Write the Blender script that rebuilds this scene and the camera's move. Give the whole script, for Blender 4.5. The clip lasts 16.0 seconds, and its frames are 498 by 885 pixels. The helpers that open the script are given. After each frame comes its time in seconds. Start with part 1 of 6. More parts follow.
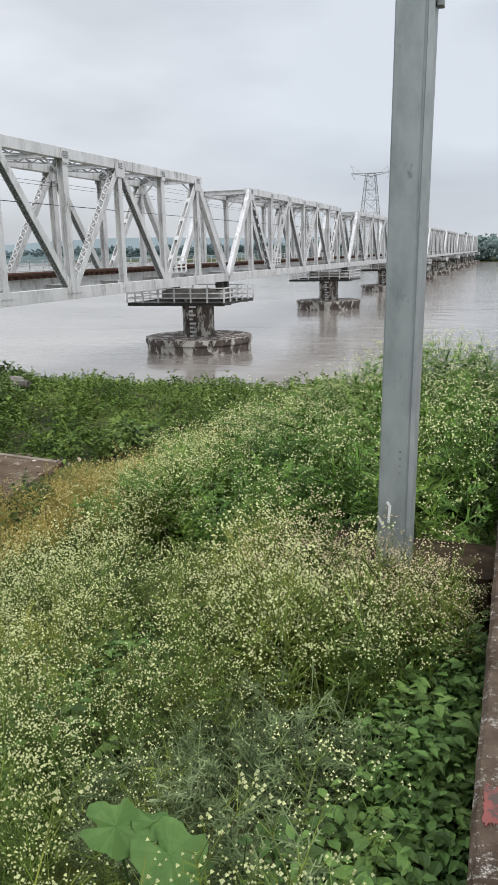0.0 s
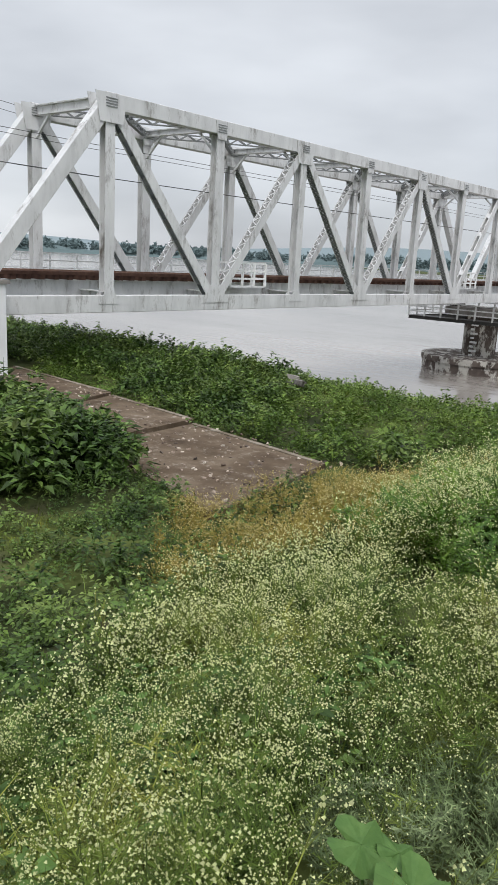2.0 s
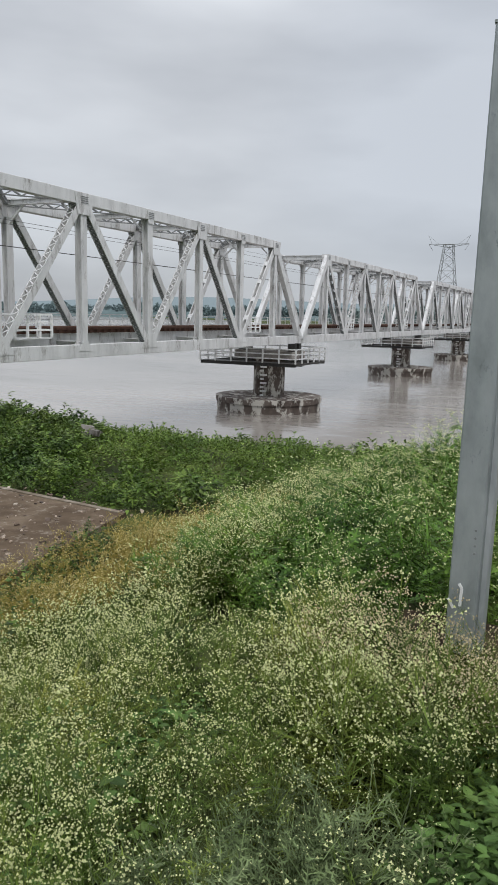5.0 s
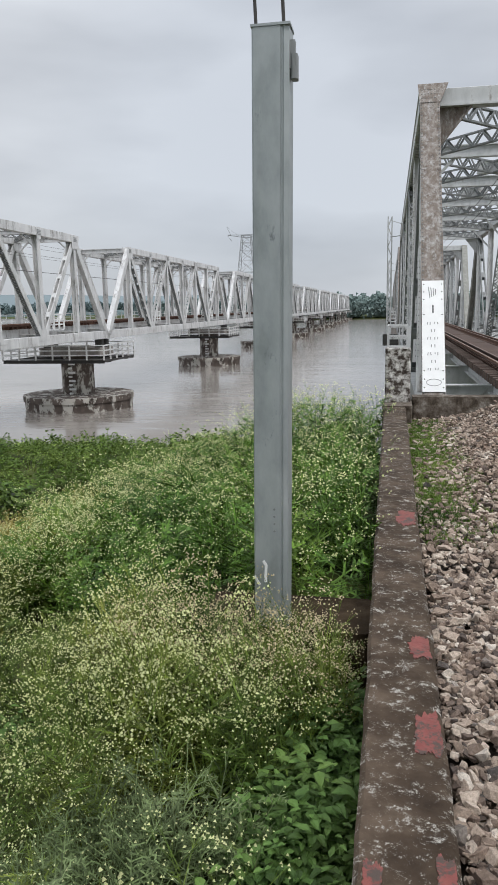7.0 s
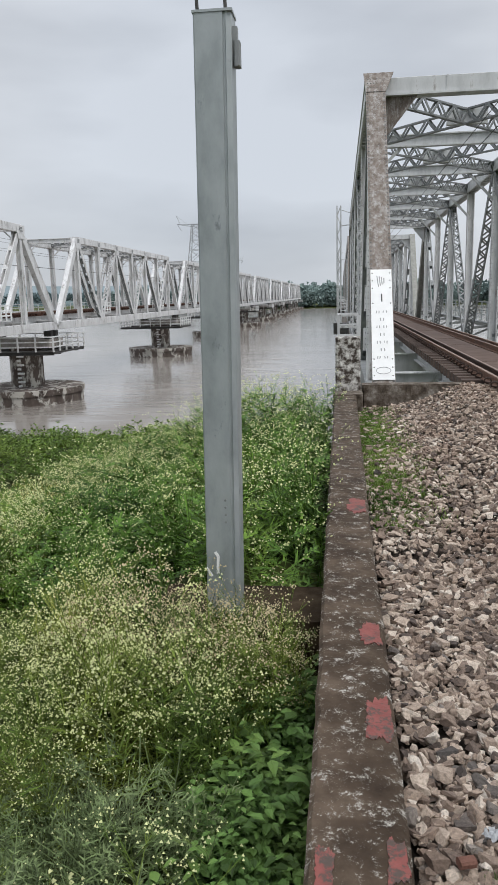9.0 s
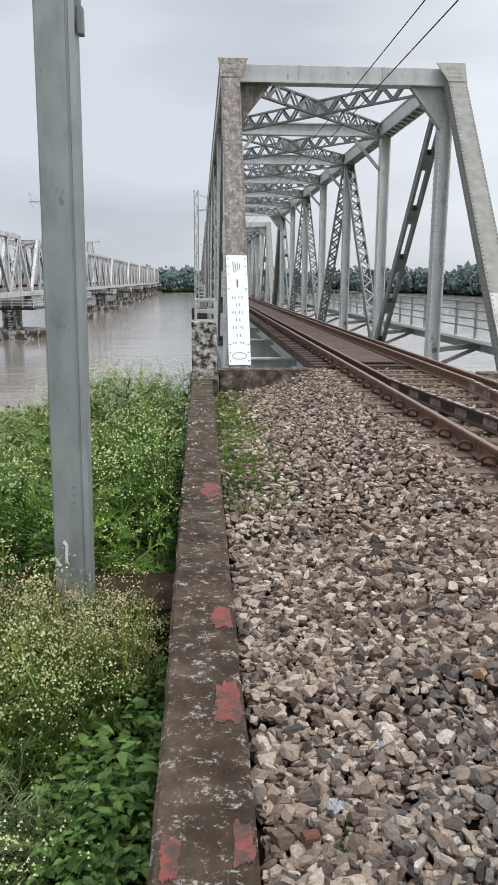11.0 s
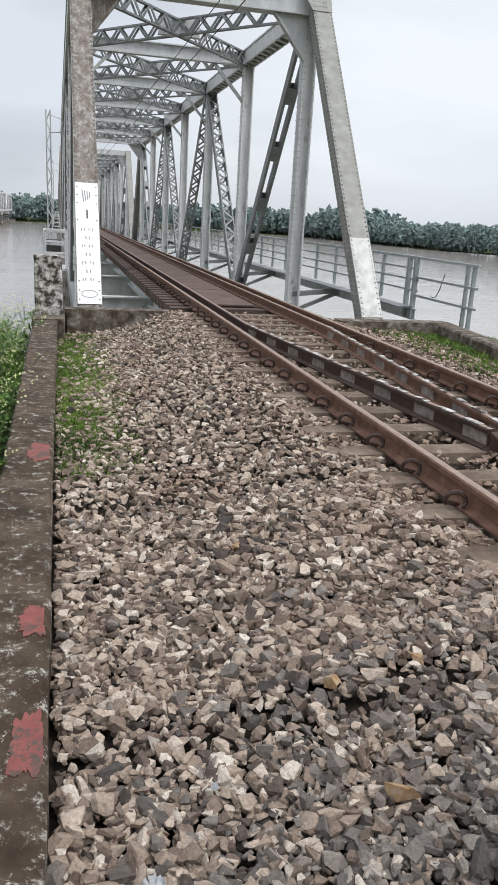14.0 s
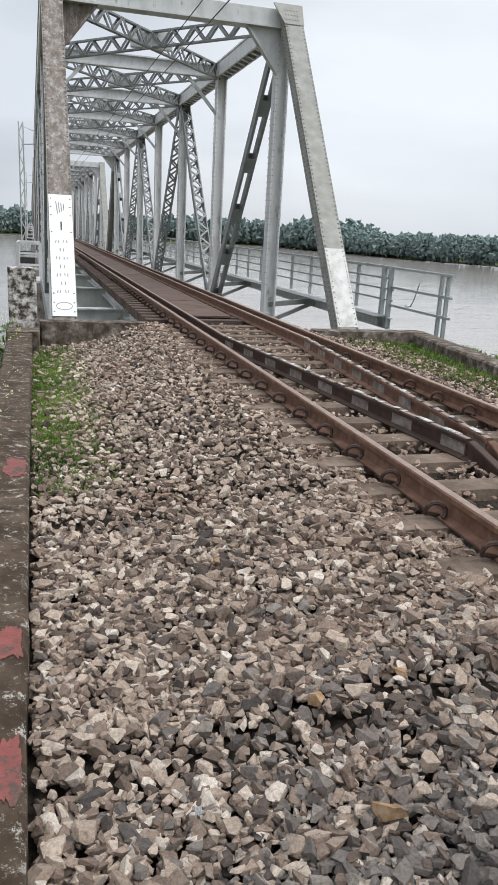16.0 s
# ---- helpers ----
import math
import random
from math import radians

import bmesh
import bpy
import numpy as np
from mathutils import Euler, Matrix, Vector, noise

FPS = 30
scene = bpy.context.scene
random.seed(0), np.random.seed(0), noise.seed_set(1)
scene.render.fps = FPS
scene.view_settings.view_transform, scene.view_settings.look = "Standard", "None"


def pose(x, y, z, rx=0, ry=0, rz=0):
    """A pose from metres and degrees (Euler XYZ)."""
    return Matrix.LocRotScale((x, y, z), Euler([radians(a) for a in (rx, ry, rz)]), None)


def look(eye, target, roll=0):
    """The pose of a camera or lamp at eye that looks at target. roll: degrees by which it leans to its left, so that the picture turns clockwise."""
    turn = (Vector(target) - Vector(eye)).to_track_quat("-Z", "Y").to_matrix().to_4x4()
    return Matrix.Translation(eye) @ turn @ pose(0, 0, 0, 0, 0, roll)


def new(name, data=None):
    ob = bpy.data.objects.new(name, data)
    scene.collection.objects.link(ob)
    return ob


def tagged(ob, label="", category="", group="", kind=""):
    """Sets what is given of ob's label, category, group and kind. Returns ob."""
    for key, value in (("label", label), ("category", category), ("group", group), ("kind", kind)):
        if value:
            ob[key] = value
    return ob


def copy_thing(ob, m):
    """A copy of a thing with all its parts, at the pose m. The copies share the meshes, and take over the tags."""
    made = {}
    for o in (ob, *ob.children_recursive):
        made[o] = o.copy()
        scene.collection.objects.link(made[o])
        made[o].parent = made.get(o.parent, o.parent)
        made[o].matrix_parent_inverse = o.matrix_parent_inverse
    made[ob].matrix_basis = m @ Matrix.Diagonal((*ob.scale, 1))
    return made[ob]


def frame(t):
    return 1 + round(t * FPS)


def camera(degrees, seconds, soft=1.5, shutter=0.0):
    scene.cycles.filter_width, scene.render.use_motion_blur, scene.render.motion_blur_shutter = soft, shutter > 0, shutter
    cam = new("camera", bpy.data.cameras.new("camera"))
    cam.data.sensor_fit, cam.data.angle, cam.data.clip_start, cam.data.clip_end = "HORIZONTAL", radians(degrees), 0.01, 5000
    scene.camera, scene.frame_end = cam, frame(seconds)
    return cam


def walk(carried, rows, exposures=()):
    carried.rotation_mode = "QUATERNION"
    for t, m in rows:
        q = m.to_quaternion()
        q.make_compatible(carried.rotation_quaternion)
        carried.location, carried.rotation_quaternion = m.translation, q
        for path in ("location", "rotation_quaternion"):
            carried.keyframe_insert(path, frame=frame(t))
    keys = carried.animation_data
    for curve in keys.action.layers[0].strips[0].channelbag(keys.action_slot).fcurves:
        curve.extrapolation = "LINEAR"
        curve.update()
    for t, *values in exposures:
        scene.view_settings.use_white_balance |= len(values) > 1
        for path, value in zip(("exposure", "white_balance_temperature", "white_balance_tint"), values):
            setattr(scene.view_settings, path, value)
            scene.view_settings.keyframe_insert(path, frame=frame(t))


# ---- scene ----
cam = camera(36.63, 16.0, soft=0.6)
# seconds, x, y, z, yaw, pitch, roll
ROWS = [
    (0.0, -0.373, -0.883, 1.477, 19.40, -14.19, 1.17),
    (0.5, -0.387, -0.872, 1.469, 21.73, -13.57, 0.43),
    (1.0, -0.411, -0.861, 1.457, 26.27, -13.83, -0.30),
    (1.5, -0.450, -0.936, 1.617, 32.20, -14.26, -1.34),
    (2.0, -0.512, -1.000, 1.545, 40.44, -13.85, -3.01),
    (2.5, -0.518, -0.914, 1.551, 46.39, -13.30, -4.10),
    (3.0, -0.523, -0.880, 1.568, 45.32, -11.99, -4.22),
    (3.5, -0.481, -0.873, 1.654, 42.59, -11.22, -4.33),
    (4.0, -0.417, -0.737, 1.517, 36.20, -10.00, -3.60),
    (4.5, -0.359, -0.698, 1.407, 30.14, -9.48, -2.89),
    (5.0, -0.455, -0.724, 1.470, 24.93, -9.66, -1.34),
    (5.2, -0.443, -0.718, 1.466, 22.97, -9.79, -0.89),
    (7.3, -0.316, -0.763, 1.488, 9.31, -10.36, 0.85),
    (7.5, -0.322, -0.760, 1.483, 8.69, -10.60, 0.69),
    (8.0, -0.311, -0.758, 1.485, 7.80, -10.58, 0.85),
    (8.2, -0.309, -0.763, 1.489, 7.63, -10.72, 0.98),
    (10.3, -0.265, -0.689, 1.489, 2.21, -11.47, 1.50),
    (10.5, -0.262, -0.702, 1.477, 0.58, -11.72, 1.04),
    (11.0, -0.240, -0.681, 1.471, -3.66, -12.22, -0.27),
    (11.5, -0.188, -0.641, 1.477, -7.80, -13.60, -1.68),
    (12.0, -0.109, -0.473, 1.466, -8.46, -14.00, -2.65),
    (12.5, -0.043, -0.375, 1.471, -10.02, -14.62, -4.67),
    (13.0, -0.051, -0.255, 1.471, -9.88, -16.60, -4.81),
    (13.5, -0.018, -0.097, 1.462, -11.92, -16.27, -3.89),
    (14.0, -0.005, -0.035, 1.458, -13.71, -16.50, -3.15),
    (14.5, -0.019, -0.011, 1.469, -14.08, -16.00, -3.42),
    (15.0, -0.013, 0.007, 1.474, -14.38, -15.76, -2.98),
    (15.5, -0.007, 0.003, 1.472, -15.26, -15.75, -2.92),
    (16.0, -0.005, 0.005, 1.467, -15.57, -15.65, -2.91),
]
walk(cam, [(t, pose(x, y, z, 90 + pitch, roll, yaw)) for t, x, y, z, yaw, pitch, roll in ROWS],
     exposures=[(0.0, 0.10), (1.0, 0.09), (1.5, 0.0), (2.0, 0.05), (2.5, -0.01), (3.0, -0.05), (4.0, -0.20), (4.5, -0.21), (5.0, -0.17), (7.5, -0.06), (10.5, 0.0), (11.5, 0.08), (12.5, 0.12), (16.0, 0.14)])

# ---- light ----
world = bpy.data.worlds.new("overcast_sky")
scene.world = world
world.use_nodes = True
wn, wl = world.node_tree.nodes, world.node_tree.links
wn.clear()
w_out, w_bg = wn.new("ShaderNodeOutputWorld"), wn.new("ShaderNodeBackground")
w_sky = wn.new("ShaderNodeTexSky")
w_sky.sky_type, w_sky.sun_disc = "NISHITA", False
w_sky.sun_elevation, w_sky.sun_rotation = radians(55), radians(120)
w_co, w_map = wn.new("ShaderNodeTexCoord"), wn.new("ShaderNodeMapping")
w_map.inputs["Scale"].default_value = (1.0, 1.0, 3.2)
w_noise, w_ramp = wn.new("ShaderNodeTexNoise"), wn.new("ShaderNodeValToRGB")
w_noise.inputs["Scale"].default_value, w_noise.inputs["Detail"].default_value = 1.6, 5.0
w_noise.inputs["Roughness"].default_value = 0.45
w_ramp.color_ramp.elements[0].position, w_ramp.color_ramp.elements[0].color = 0.34, (0.44, 0.465, 0.51, 1)
w_ramp.color_ramp.elements[1].position, w_ramp.color_ramp.elements[1].color = 0.66, (0.86, 0.895, 0.945, 1)
w_gain = wn.new("ShaderNodeMixRGB")
w_gain.blend_type, w_gain.inputs["Fac"].default_value = "MULTIPLY", 1.0
w_gain.inputs["Color2"].default_value = (0.09, 0.09, 0.09, 1)
w_mix = wn.new("ShaderNodeMixRGB")
w_mix.inputs["Fac"].default_value = 0.9
wl.new(w_co.outputs["Generated"], w_map.inputs["Vector"])
wl.new(w_map.outputs["Vector"], w_noise.inputs["Vector"])
wl.new(w_noise.outputs["Fac"], w_ramp.inputs["Fac"])
wl.new(w_sky.outputs["Color"], w_gain.inputs["Color1"])
wl.new(w_gain.outputs["Color"], w_mix.inputs["Color1"])
wl.new(w_ramp.outputs["Color"], w_mix.inputs["Color2"])
w_sep, w_high, w_lift = wn.new("ShaderNodeSeparateXYZ"), wn.new("ShaderNodeMapRange"), wn.new("ShaderNodeMixRGB")
w_high.interpolation_type = "SMOOTHSTEP"
for key, value in (("From Min", 0.25), ("From Max", 1.0), ("To Min", 1.0), ("To Max", 2.3)):
    w_high.inputs[key].default_value = value
w_lift.blend_type, w_lift.inputs["Fac"].default_value = "MULTIPLY", 1.0
wl.new(w_co.outputs["Generated"], w_sep.inputs["Vector"])
wl.new(w_sep.outputs["Z"], w_high.inputs["Value"])
wl.new(w_mix.outputs["Color"], w_lift.inputs["Color1"])
wl.new(w_high.outputs["Result"], w_lift.inputs["Color2"])
w_side, w_open = wn.new("ShaderNodeMapRange"), wn.new("ShaderNodeMixRGB")
w_side.interpolation_type = "SMOOTHSTEP"
for key, value in (("From Min", 0.08), ("From Max", 0.5), ("To Min", 0.0), ("To Max", 1.0)):
    w_side.inputs[key].default_value = value
w_open.inputs["Color2"].default_value = (0.84, 0.90, 0.97, 1)
wl.new(w_sep.outputs["X"], w_side.inputs["Value"])
w_part = wn.new("ShaderNodeMath")
w_part.operation, w_part.inputs[1].default_value = "MULTIPLY", 0.42
wl.new(w_side.outputs["Result"], w_part.inputs[0])
wl.new(w_part.outputs["Value"], w_open.inputs["Fac"])
wl.new(w_lift.outputs["Color"], w_open.inputs["Color1"])
w_dot, w_near, w_bank = wn.new("ShaderNodeVectorMath"), wn.new("ShaderNodeMapRange"), wn.new("ShaderNodeMixRGB")
w_dot.operation, w_dot.inputs[1].default_value = "DOT_PRODUCT", (-0.113, 0.973, 0.20)
w_near.interpolation_type = "SMOOTHSTEP"
for key, value in (("From Min", 0.93), ("From Max", 0.998), ("To Min", 0.0), ("To Max", 1.0)):
    w_near.inputs[key].default_value = value
w_bank.blend_type, w_bank.inputs["Color2"].default_value = "MULTIPLY", (0.83, 0.85, 0.88, 1)
wl.new(w_co.outputs["Generated"], w_dot.inputs[0])
wl.new(w_dot.outputs["Value"], w_near.inputs["Value"])
wl.new(w_near.outputs["Result"], w_bank.inputs["Fac"])
wl.new(w_open.outputs["Color"], w_bank.inputs["Color1"])
wl.new(w_bank.outputs["Color"], w_bg.inputs["Color"])
w_bg.inputs["Strength"].default_value = 1.0
wl.new(w_bg.outputs["Background"], w_out.inputs["Surface"])

sun_data = bpy.data.lights.new("sun", "SUN")
sun_data.energy, sun_data.angle, sun_data.color = 1.5, radians(22), (1.0, 0.97, 0.93)
sun = new("sun", sun_data)
sun.matrix_world = look((20, -10, 40), (0, 8, 0))


# ---- materials ----
def material(name, stops, rough=0.7, metal=0.0, scale=6.0, detail=6.0, bump=0.2, bump_scale=None, stretch=(1, 1, 1),
             second=None, second_scale=1.0, second_low=0.55, second_high=0.65, vary=0.0, island=0.0, transmit=0.0, second_rough=0.7):
    """Two scales of noise for the colour, a finer one for the relief. vary: by object; island: by loose piece."""
    m = bpy.data.materials.new(name)
    m.use_nodes = True
    n, l = m.node_tree.nodes, m.node_tree.links
    b = n["Principled BSDF"]
    co, mp = n.new("ShaderNodeTexCoord"), n.new("ShaderNodeMapping")
    mp.inputs["Scale"].default_value = stretch
    l.new(co.outputs["Object"], mp.inputs["Vector"])
    t = n.new("ShaderNodeTexNoise")
    t.inputs["Scale"].default_value, t.inputs["Detail"].default_value = scale, detail
    t.inputs["Roughness"].default_value = 0.62
    l.new(mp.outputs["Vector"], t.inputs["Vector"])
    r = n.new("ShaderNodeValToRGB")
    while len(r.color_ramp.elements) < len(stops):
        r.color_ramp.elements.new(0.5)
    for i, c in enumerate(stops):
        e = r.color_ramp.elements[i]
        e.position, e.color = 0.3 + 0.4 * i / max(1, len(stops) - 1), (*c, 1)
    l.new(t.outputs["Fac"], r.inputs["Fac"])
    col = r.outputs["Color"]
    if second:
        t2, r2, mx = n.new("ShaderNodeTexNoise"), n.new("ShaderNodeValToRGB"), n.new("ShaderNodeMixRGB")
        t2.inputs["Scale"].default_value, t2.inputs["Detail"].default_value = second_scale, 8
        t2.inputs["Roughness"].default_value = second_rough
        l.new(mp.outputs["Vector"], t2.inputs["Vector"])
        r2.color_ramp.elements[0].position, r2.color_ramp.elements[1].position = second_low, second_high
        l.new(t2.outputs["Fac"], r2.inputs["Fac"])
        l.new(r2.outputs["Color"], mx.inputs["Fac"])
        l.new(col, mx.inputs["Color1"])
        mx.inputs["Color2"].default_value = (*second, 1)
        col = mx.outputs["Color"]
    if vary or island:
        hs, mr = n.new("ShaderNodeHueSaturation"), n.new("ShaderNodeMapRange")
        amount = vary or island
        mr.inputs["To Min"].default_value, mr.inputs["To Max"].default_value = 1 - amount, 1 + amount
        src = n.new("ShaderNodeObjectInfo").outputs["Random"] if vary else n.new("ShaderNodeNewGeometry").outputs["Random Per Island"]
        l.new(src, mr.inputs["Value"])
        l.new(mr.outputs["Result"], hs.inputs["Value"])
        l.new(col, hs.inputs["Color"])
        col = hs.outputs["Color"]
    l.new(col, b.inputs["Base Color"])
    if transmit or rough >= 0.85:
        b.inputs["Specular IOR Level"].default_value = 0.2
    b.inputs["Roughness"].default_value, b.inputs["Metallic"].default_value = rough, metal
    if bump:
        t3, bp = n.new("ShaderNodeTexNoise"), n.new("ShaderNodeBump")
        t3.inputs["Scale"].default_value, t3.inputs["Detail"].default_value = bump_scale or scale * 5, 5
        l.new(mp.outputs["Vector"], t3.inputs["Vector"])
        l.new(t3.outputs["Fac"], bp.inputs["Height"])
        bp.inputs["Strength"].default_value, bp.inputs["Distance"].default_value = bump, 0.02
        l.new(bp.outputs["Normal"], b.inputs["Normal"])
    if transmit:
        b.inputs["Subsurface Weight"].default_value = 0.0
        tr, ms, o = n.new("ShaderNodeBsdfTranslucent"), n.new("ShaderNodeMixShader"), n["Material Output"]
        l.new(col, tr.inputs["Color"])
        ms.inputs["Fac"].default_value = transmit
        l.new(b.outputs["BSDF"], ms.inputs[1])
        l.new(tr.outputs["BSDF"], ms.inputs[2])
        l.new(ms.outputs["Shader"], o.inputs["Surface"])
    return m


M_silver = material("aluminium_paint", [(0.52, 0.52, 0.52), (0.65, 0.65, 0.65), (0.74, 0.74, 0.74)], 0.5, 0.0, 1.2, 8, 0.05,
                    second=(0.15, 0.13, 0.11), second_scale=1.3, second_low=0.53, second_high=0.70, stretch=(1, 1, 0.3), second_rough=0.8)
M_post_olive = material("dull_olive_grey_paint", [(0.20, 0.20, 0.175), (0.26, 0.26, 0.235), (0.33, 0.33, 0.305)], 0.55, 0.05, 4.0, 8, 0.06,
                        second=(0.44, 0.44, 0.42), second_scale=11.0, second_low=0.58, second_high=0.68, second_rough=0.85)
M_silver_old = material("weathered_aluminium_paint", [(0.43, 0.44, 0.44), (0.56, 0.57, 0.57), (0.66, 0.67, 0.67)], 0.5, 0.05, 3.0, 8, 0.06,
                        second=(0.16, 0.13, 0.10), second_scale=3.0, second_low=0.58, second_high=0.74, stretch=(1, 1, 0.4))
M_post_rusty = material("peeling_paint_on_steel", [(0.09, 0.065, 0.05), (0.18, 0.145, 0.12), (0.30, 0.27, 0.245)], 0.65, 0.0, 9.0, 9, 0.15,
                        second=(0.38, 0.37, 0.355), second_scale=7.0, second_low=0.50, second_high=0.62, stretch=(1, 1, 0.35), second_rough=0.85)
M_dark_steel = material("dark_steel", [(0.03, 0.03, 0.03), (0.07, 0.065, 0.06)], 0.6, 0.2, 4, 6, 0.1)
M_mid_steel = material("dull_grey_steel", [(0.17, 0.18, 0.18), (0.28, 0.29, 0.29)], 0.5, 0.2, 3, 6, 0.08)
M_rust = material("rusty_rail_steel", [(0.088, 0.043, 0.026), (0.145, 0.073, 0.046), (0.21, 0.118, 0.078)], 0.75, 0.1, 9, 8, 0.2)
M_web_paint = material("dirty_pale_paint", [(0.10, 0.08, 0.065), (0.22, 0.19, 0.165), (0.36, 0.33, 0.30)], 0.8, 0, 9, 8, 0.2)
M_clip = material("dark_rusty_spring_steel", [(0.03, 0.017, 0.012), (0.075, 0.042, 0.03)], 0.6, 0.2, 12, 5, 0.1)
M_rail_top = material("worn_rail_head", [(0.22, 0.15, 0.115), (0.34, 0.255, 0.205)], 0.5, 0.2, 12, 5, 0.05)
M_sleeper = material("weathered_concrete_sleeper", [(0.10, 0.072, 0.054), (0.165, 0.125, 0.096), (0.23, 0.182, 0.145)], 0.9, 0, 8, 8, 0.4, vary=0.15)
M_timber = material("dark_timber_sleeper", [(0.05, 0.035, 0.03), (0.12, 0.09, 0.075)], 0.85, 0, 7, 8, 0.4, stretch=(0.3, 1, 1), vary=0.2)
M_timber_brown = material("rust_stained_timber", [(0.045, 0.022, 0.016), (0.10, 0.055, 0.04)], 0.9, 0, 3, 6, 0.3, vary=0.25)
M_rivet = material("dark_rivet_heads", [(0.10, 0.10, 0.095), (0.19, 0.185, 0.175)], 0.5, 0.1, 8, 4, 0.05)
M_walk_plate = material("rusty_chequered_plate", [(0.075, 0.045, 0.034), (0.15, 0.098, 0.075)], 0.75, 0.1, 3, 8, 0.2)
M_coping = material("lichen_stained_concrete", [(0.03, 0.020, 0.013), (0.062, 0.043, 0.029), (0.115, 0.084, 0.06)], 0.9, 0, 4, 10, 0.5,
                    second=(0.42, 0.40, 0.36), second_scale=10.0, second_low=0.545, second_high=0.60, second_rough=0.9)
M_redpaint = material("flaking_red_paint", [(0.17, 0.042, 0.036), (0.25, 0.072, 0.058)], 0.7, 0, 14, 8, 0.3,
                      second=(0.07, 0.05, 0.04), second_scale=9, second_low=0.50, second_high=0.56, second_rough=0.85)
M_white_wash = material("blotched_whitewash", [(0.025, 0.02, 0.016), (0.07, 0.055, 0.045), (0.50, 0.48, 0.45), (0.78, 0.77, 0.74)], 0.9, 0, 8.5, 10, 0.4)
M_blotched = material("blotched_dark_concrete", [(0.035, 0.027, 0.02), (0.085, 0.066, 0.05), (0.17, 0.145, 0.12), (0.36, 0.335, 0.30)], 0.9, 0, 7.0, 10, 0.5)
M_white_paint = material("white_paint", [(0.76, 0.76, 0.75), (0.84, 0.84, 0.83)], 0.6, 0, 4, 6, 0.05,
                         second=(0.45, 0.42, 0.38), second_scale=2.5, second_low=0.66, second_high=0.82)
M_grey_mark = material("faded_grey_marks", [(0.16, 0.16, 0.16), (0.42, 0.42, 0.42)], 0.7, 0, 25, 4, 0)
M_band = material("stained_white_band", [(0.40, 0.40, 0.37), (0.58, 0.58, 0.55), (0.68, 0.68, 0.66)], 0.6, 0, 5, 8, 0.1,
                  second=(0.22, 0.20, 0.17), second_scale=4.0, second_low=0.58, second_high=0.72, second_rough=0.85)
M_black_mark = material("faded_black_paint", [(0.05, 0.05, 0.05), (0.10, 0.10, 0.10)], 0.7, 0, 20, 4, 0)
M_pier = material("stained_pier_concrete", [(0.15, 0.135, 0.12), (0.27, 0.25, 0.23), (0.38, 0.36, 0.34)], 0.9, 0, 0.6, 8, 0.3,
                  second=(0.07, 0.06, 0.05), second_scale=0.45, second_low=0.5, second_high=0.6, stretch=(1, 1, 0.4), bump_scale=6)
M_caisson = material("streaked_caisson_concrete", [(0.045, 0.035, 0.03), (0.10, 0.08, 0.07), (0.17, 0.14, 0.12)], 0.9, 0, 0.8, 8, 0.3,
                     second=(0.50, 0.48, 0.44), second_scale=1.1, second_low=0.50, second_high=0.56, stretch=(1, 1, 0.6), bump_scale=6)
M_galv = material("galvanised_steel", [(0.25, 0.28, 0.28), (0.34, 0.37, 0.375), (0.41, 0.44, 0.445)], 0.5, 0.35, 5, 7, 0.05,
                  second=(0.15, 0.17, 0.175), second_scale=9, second_low=0.62, second_high=0.70, stretch=(1, 1, 0.45))

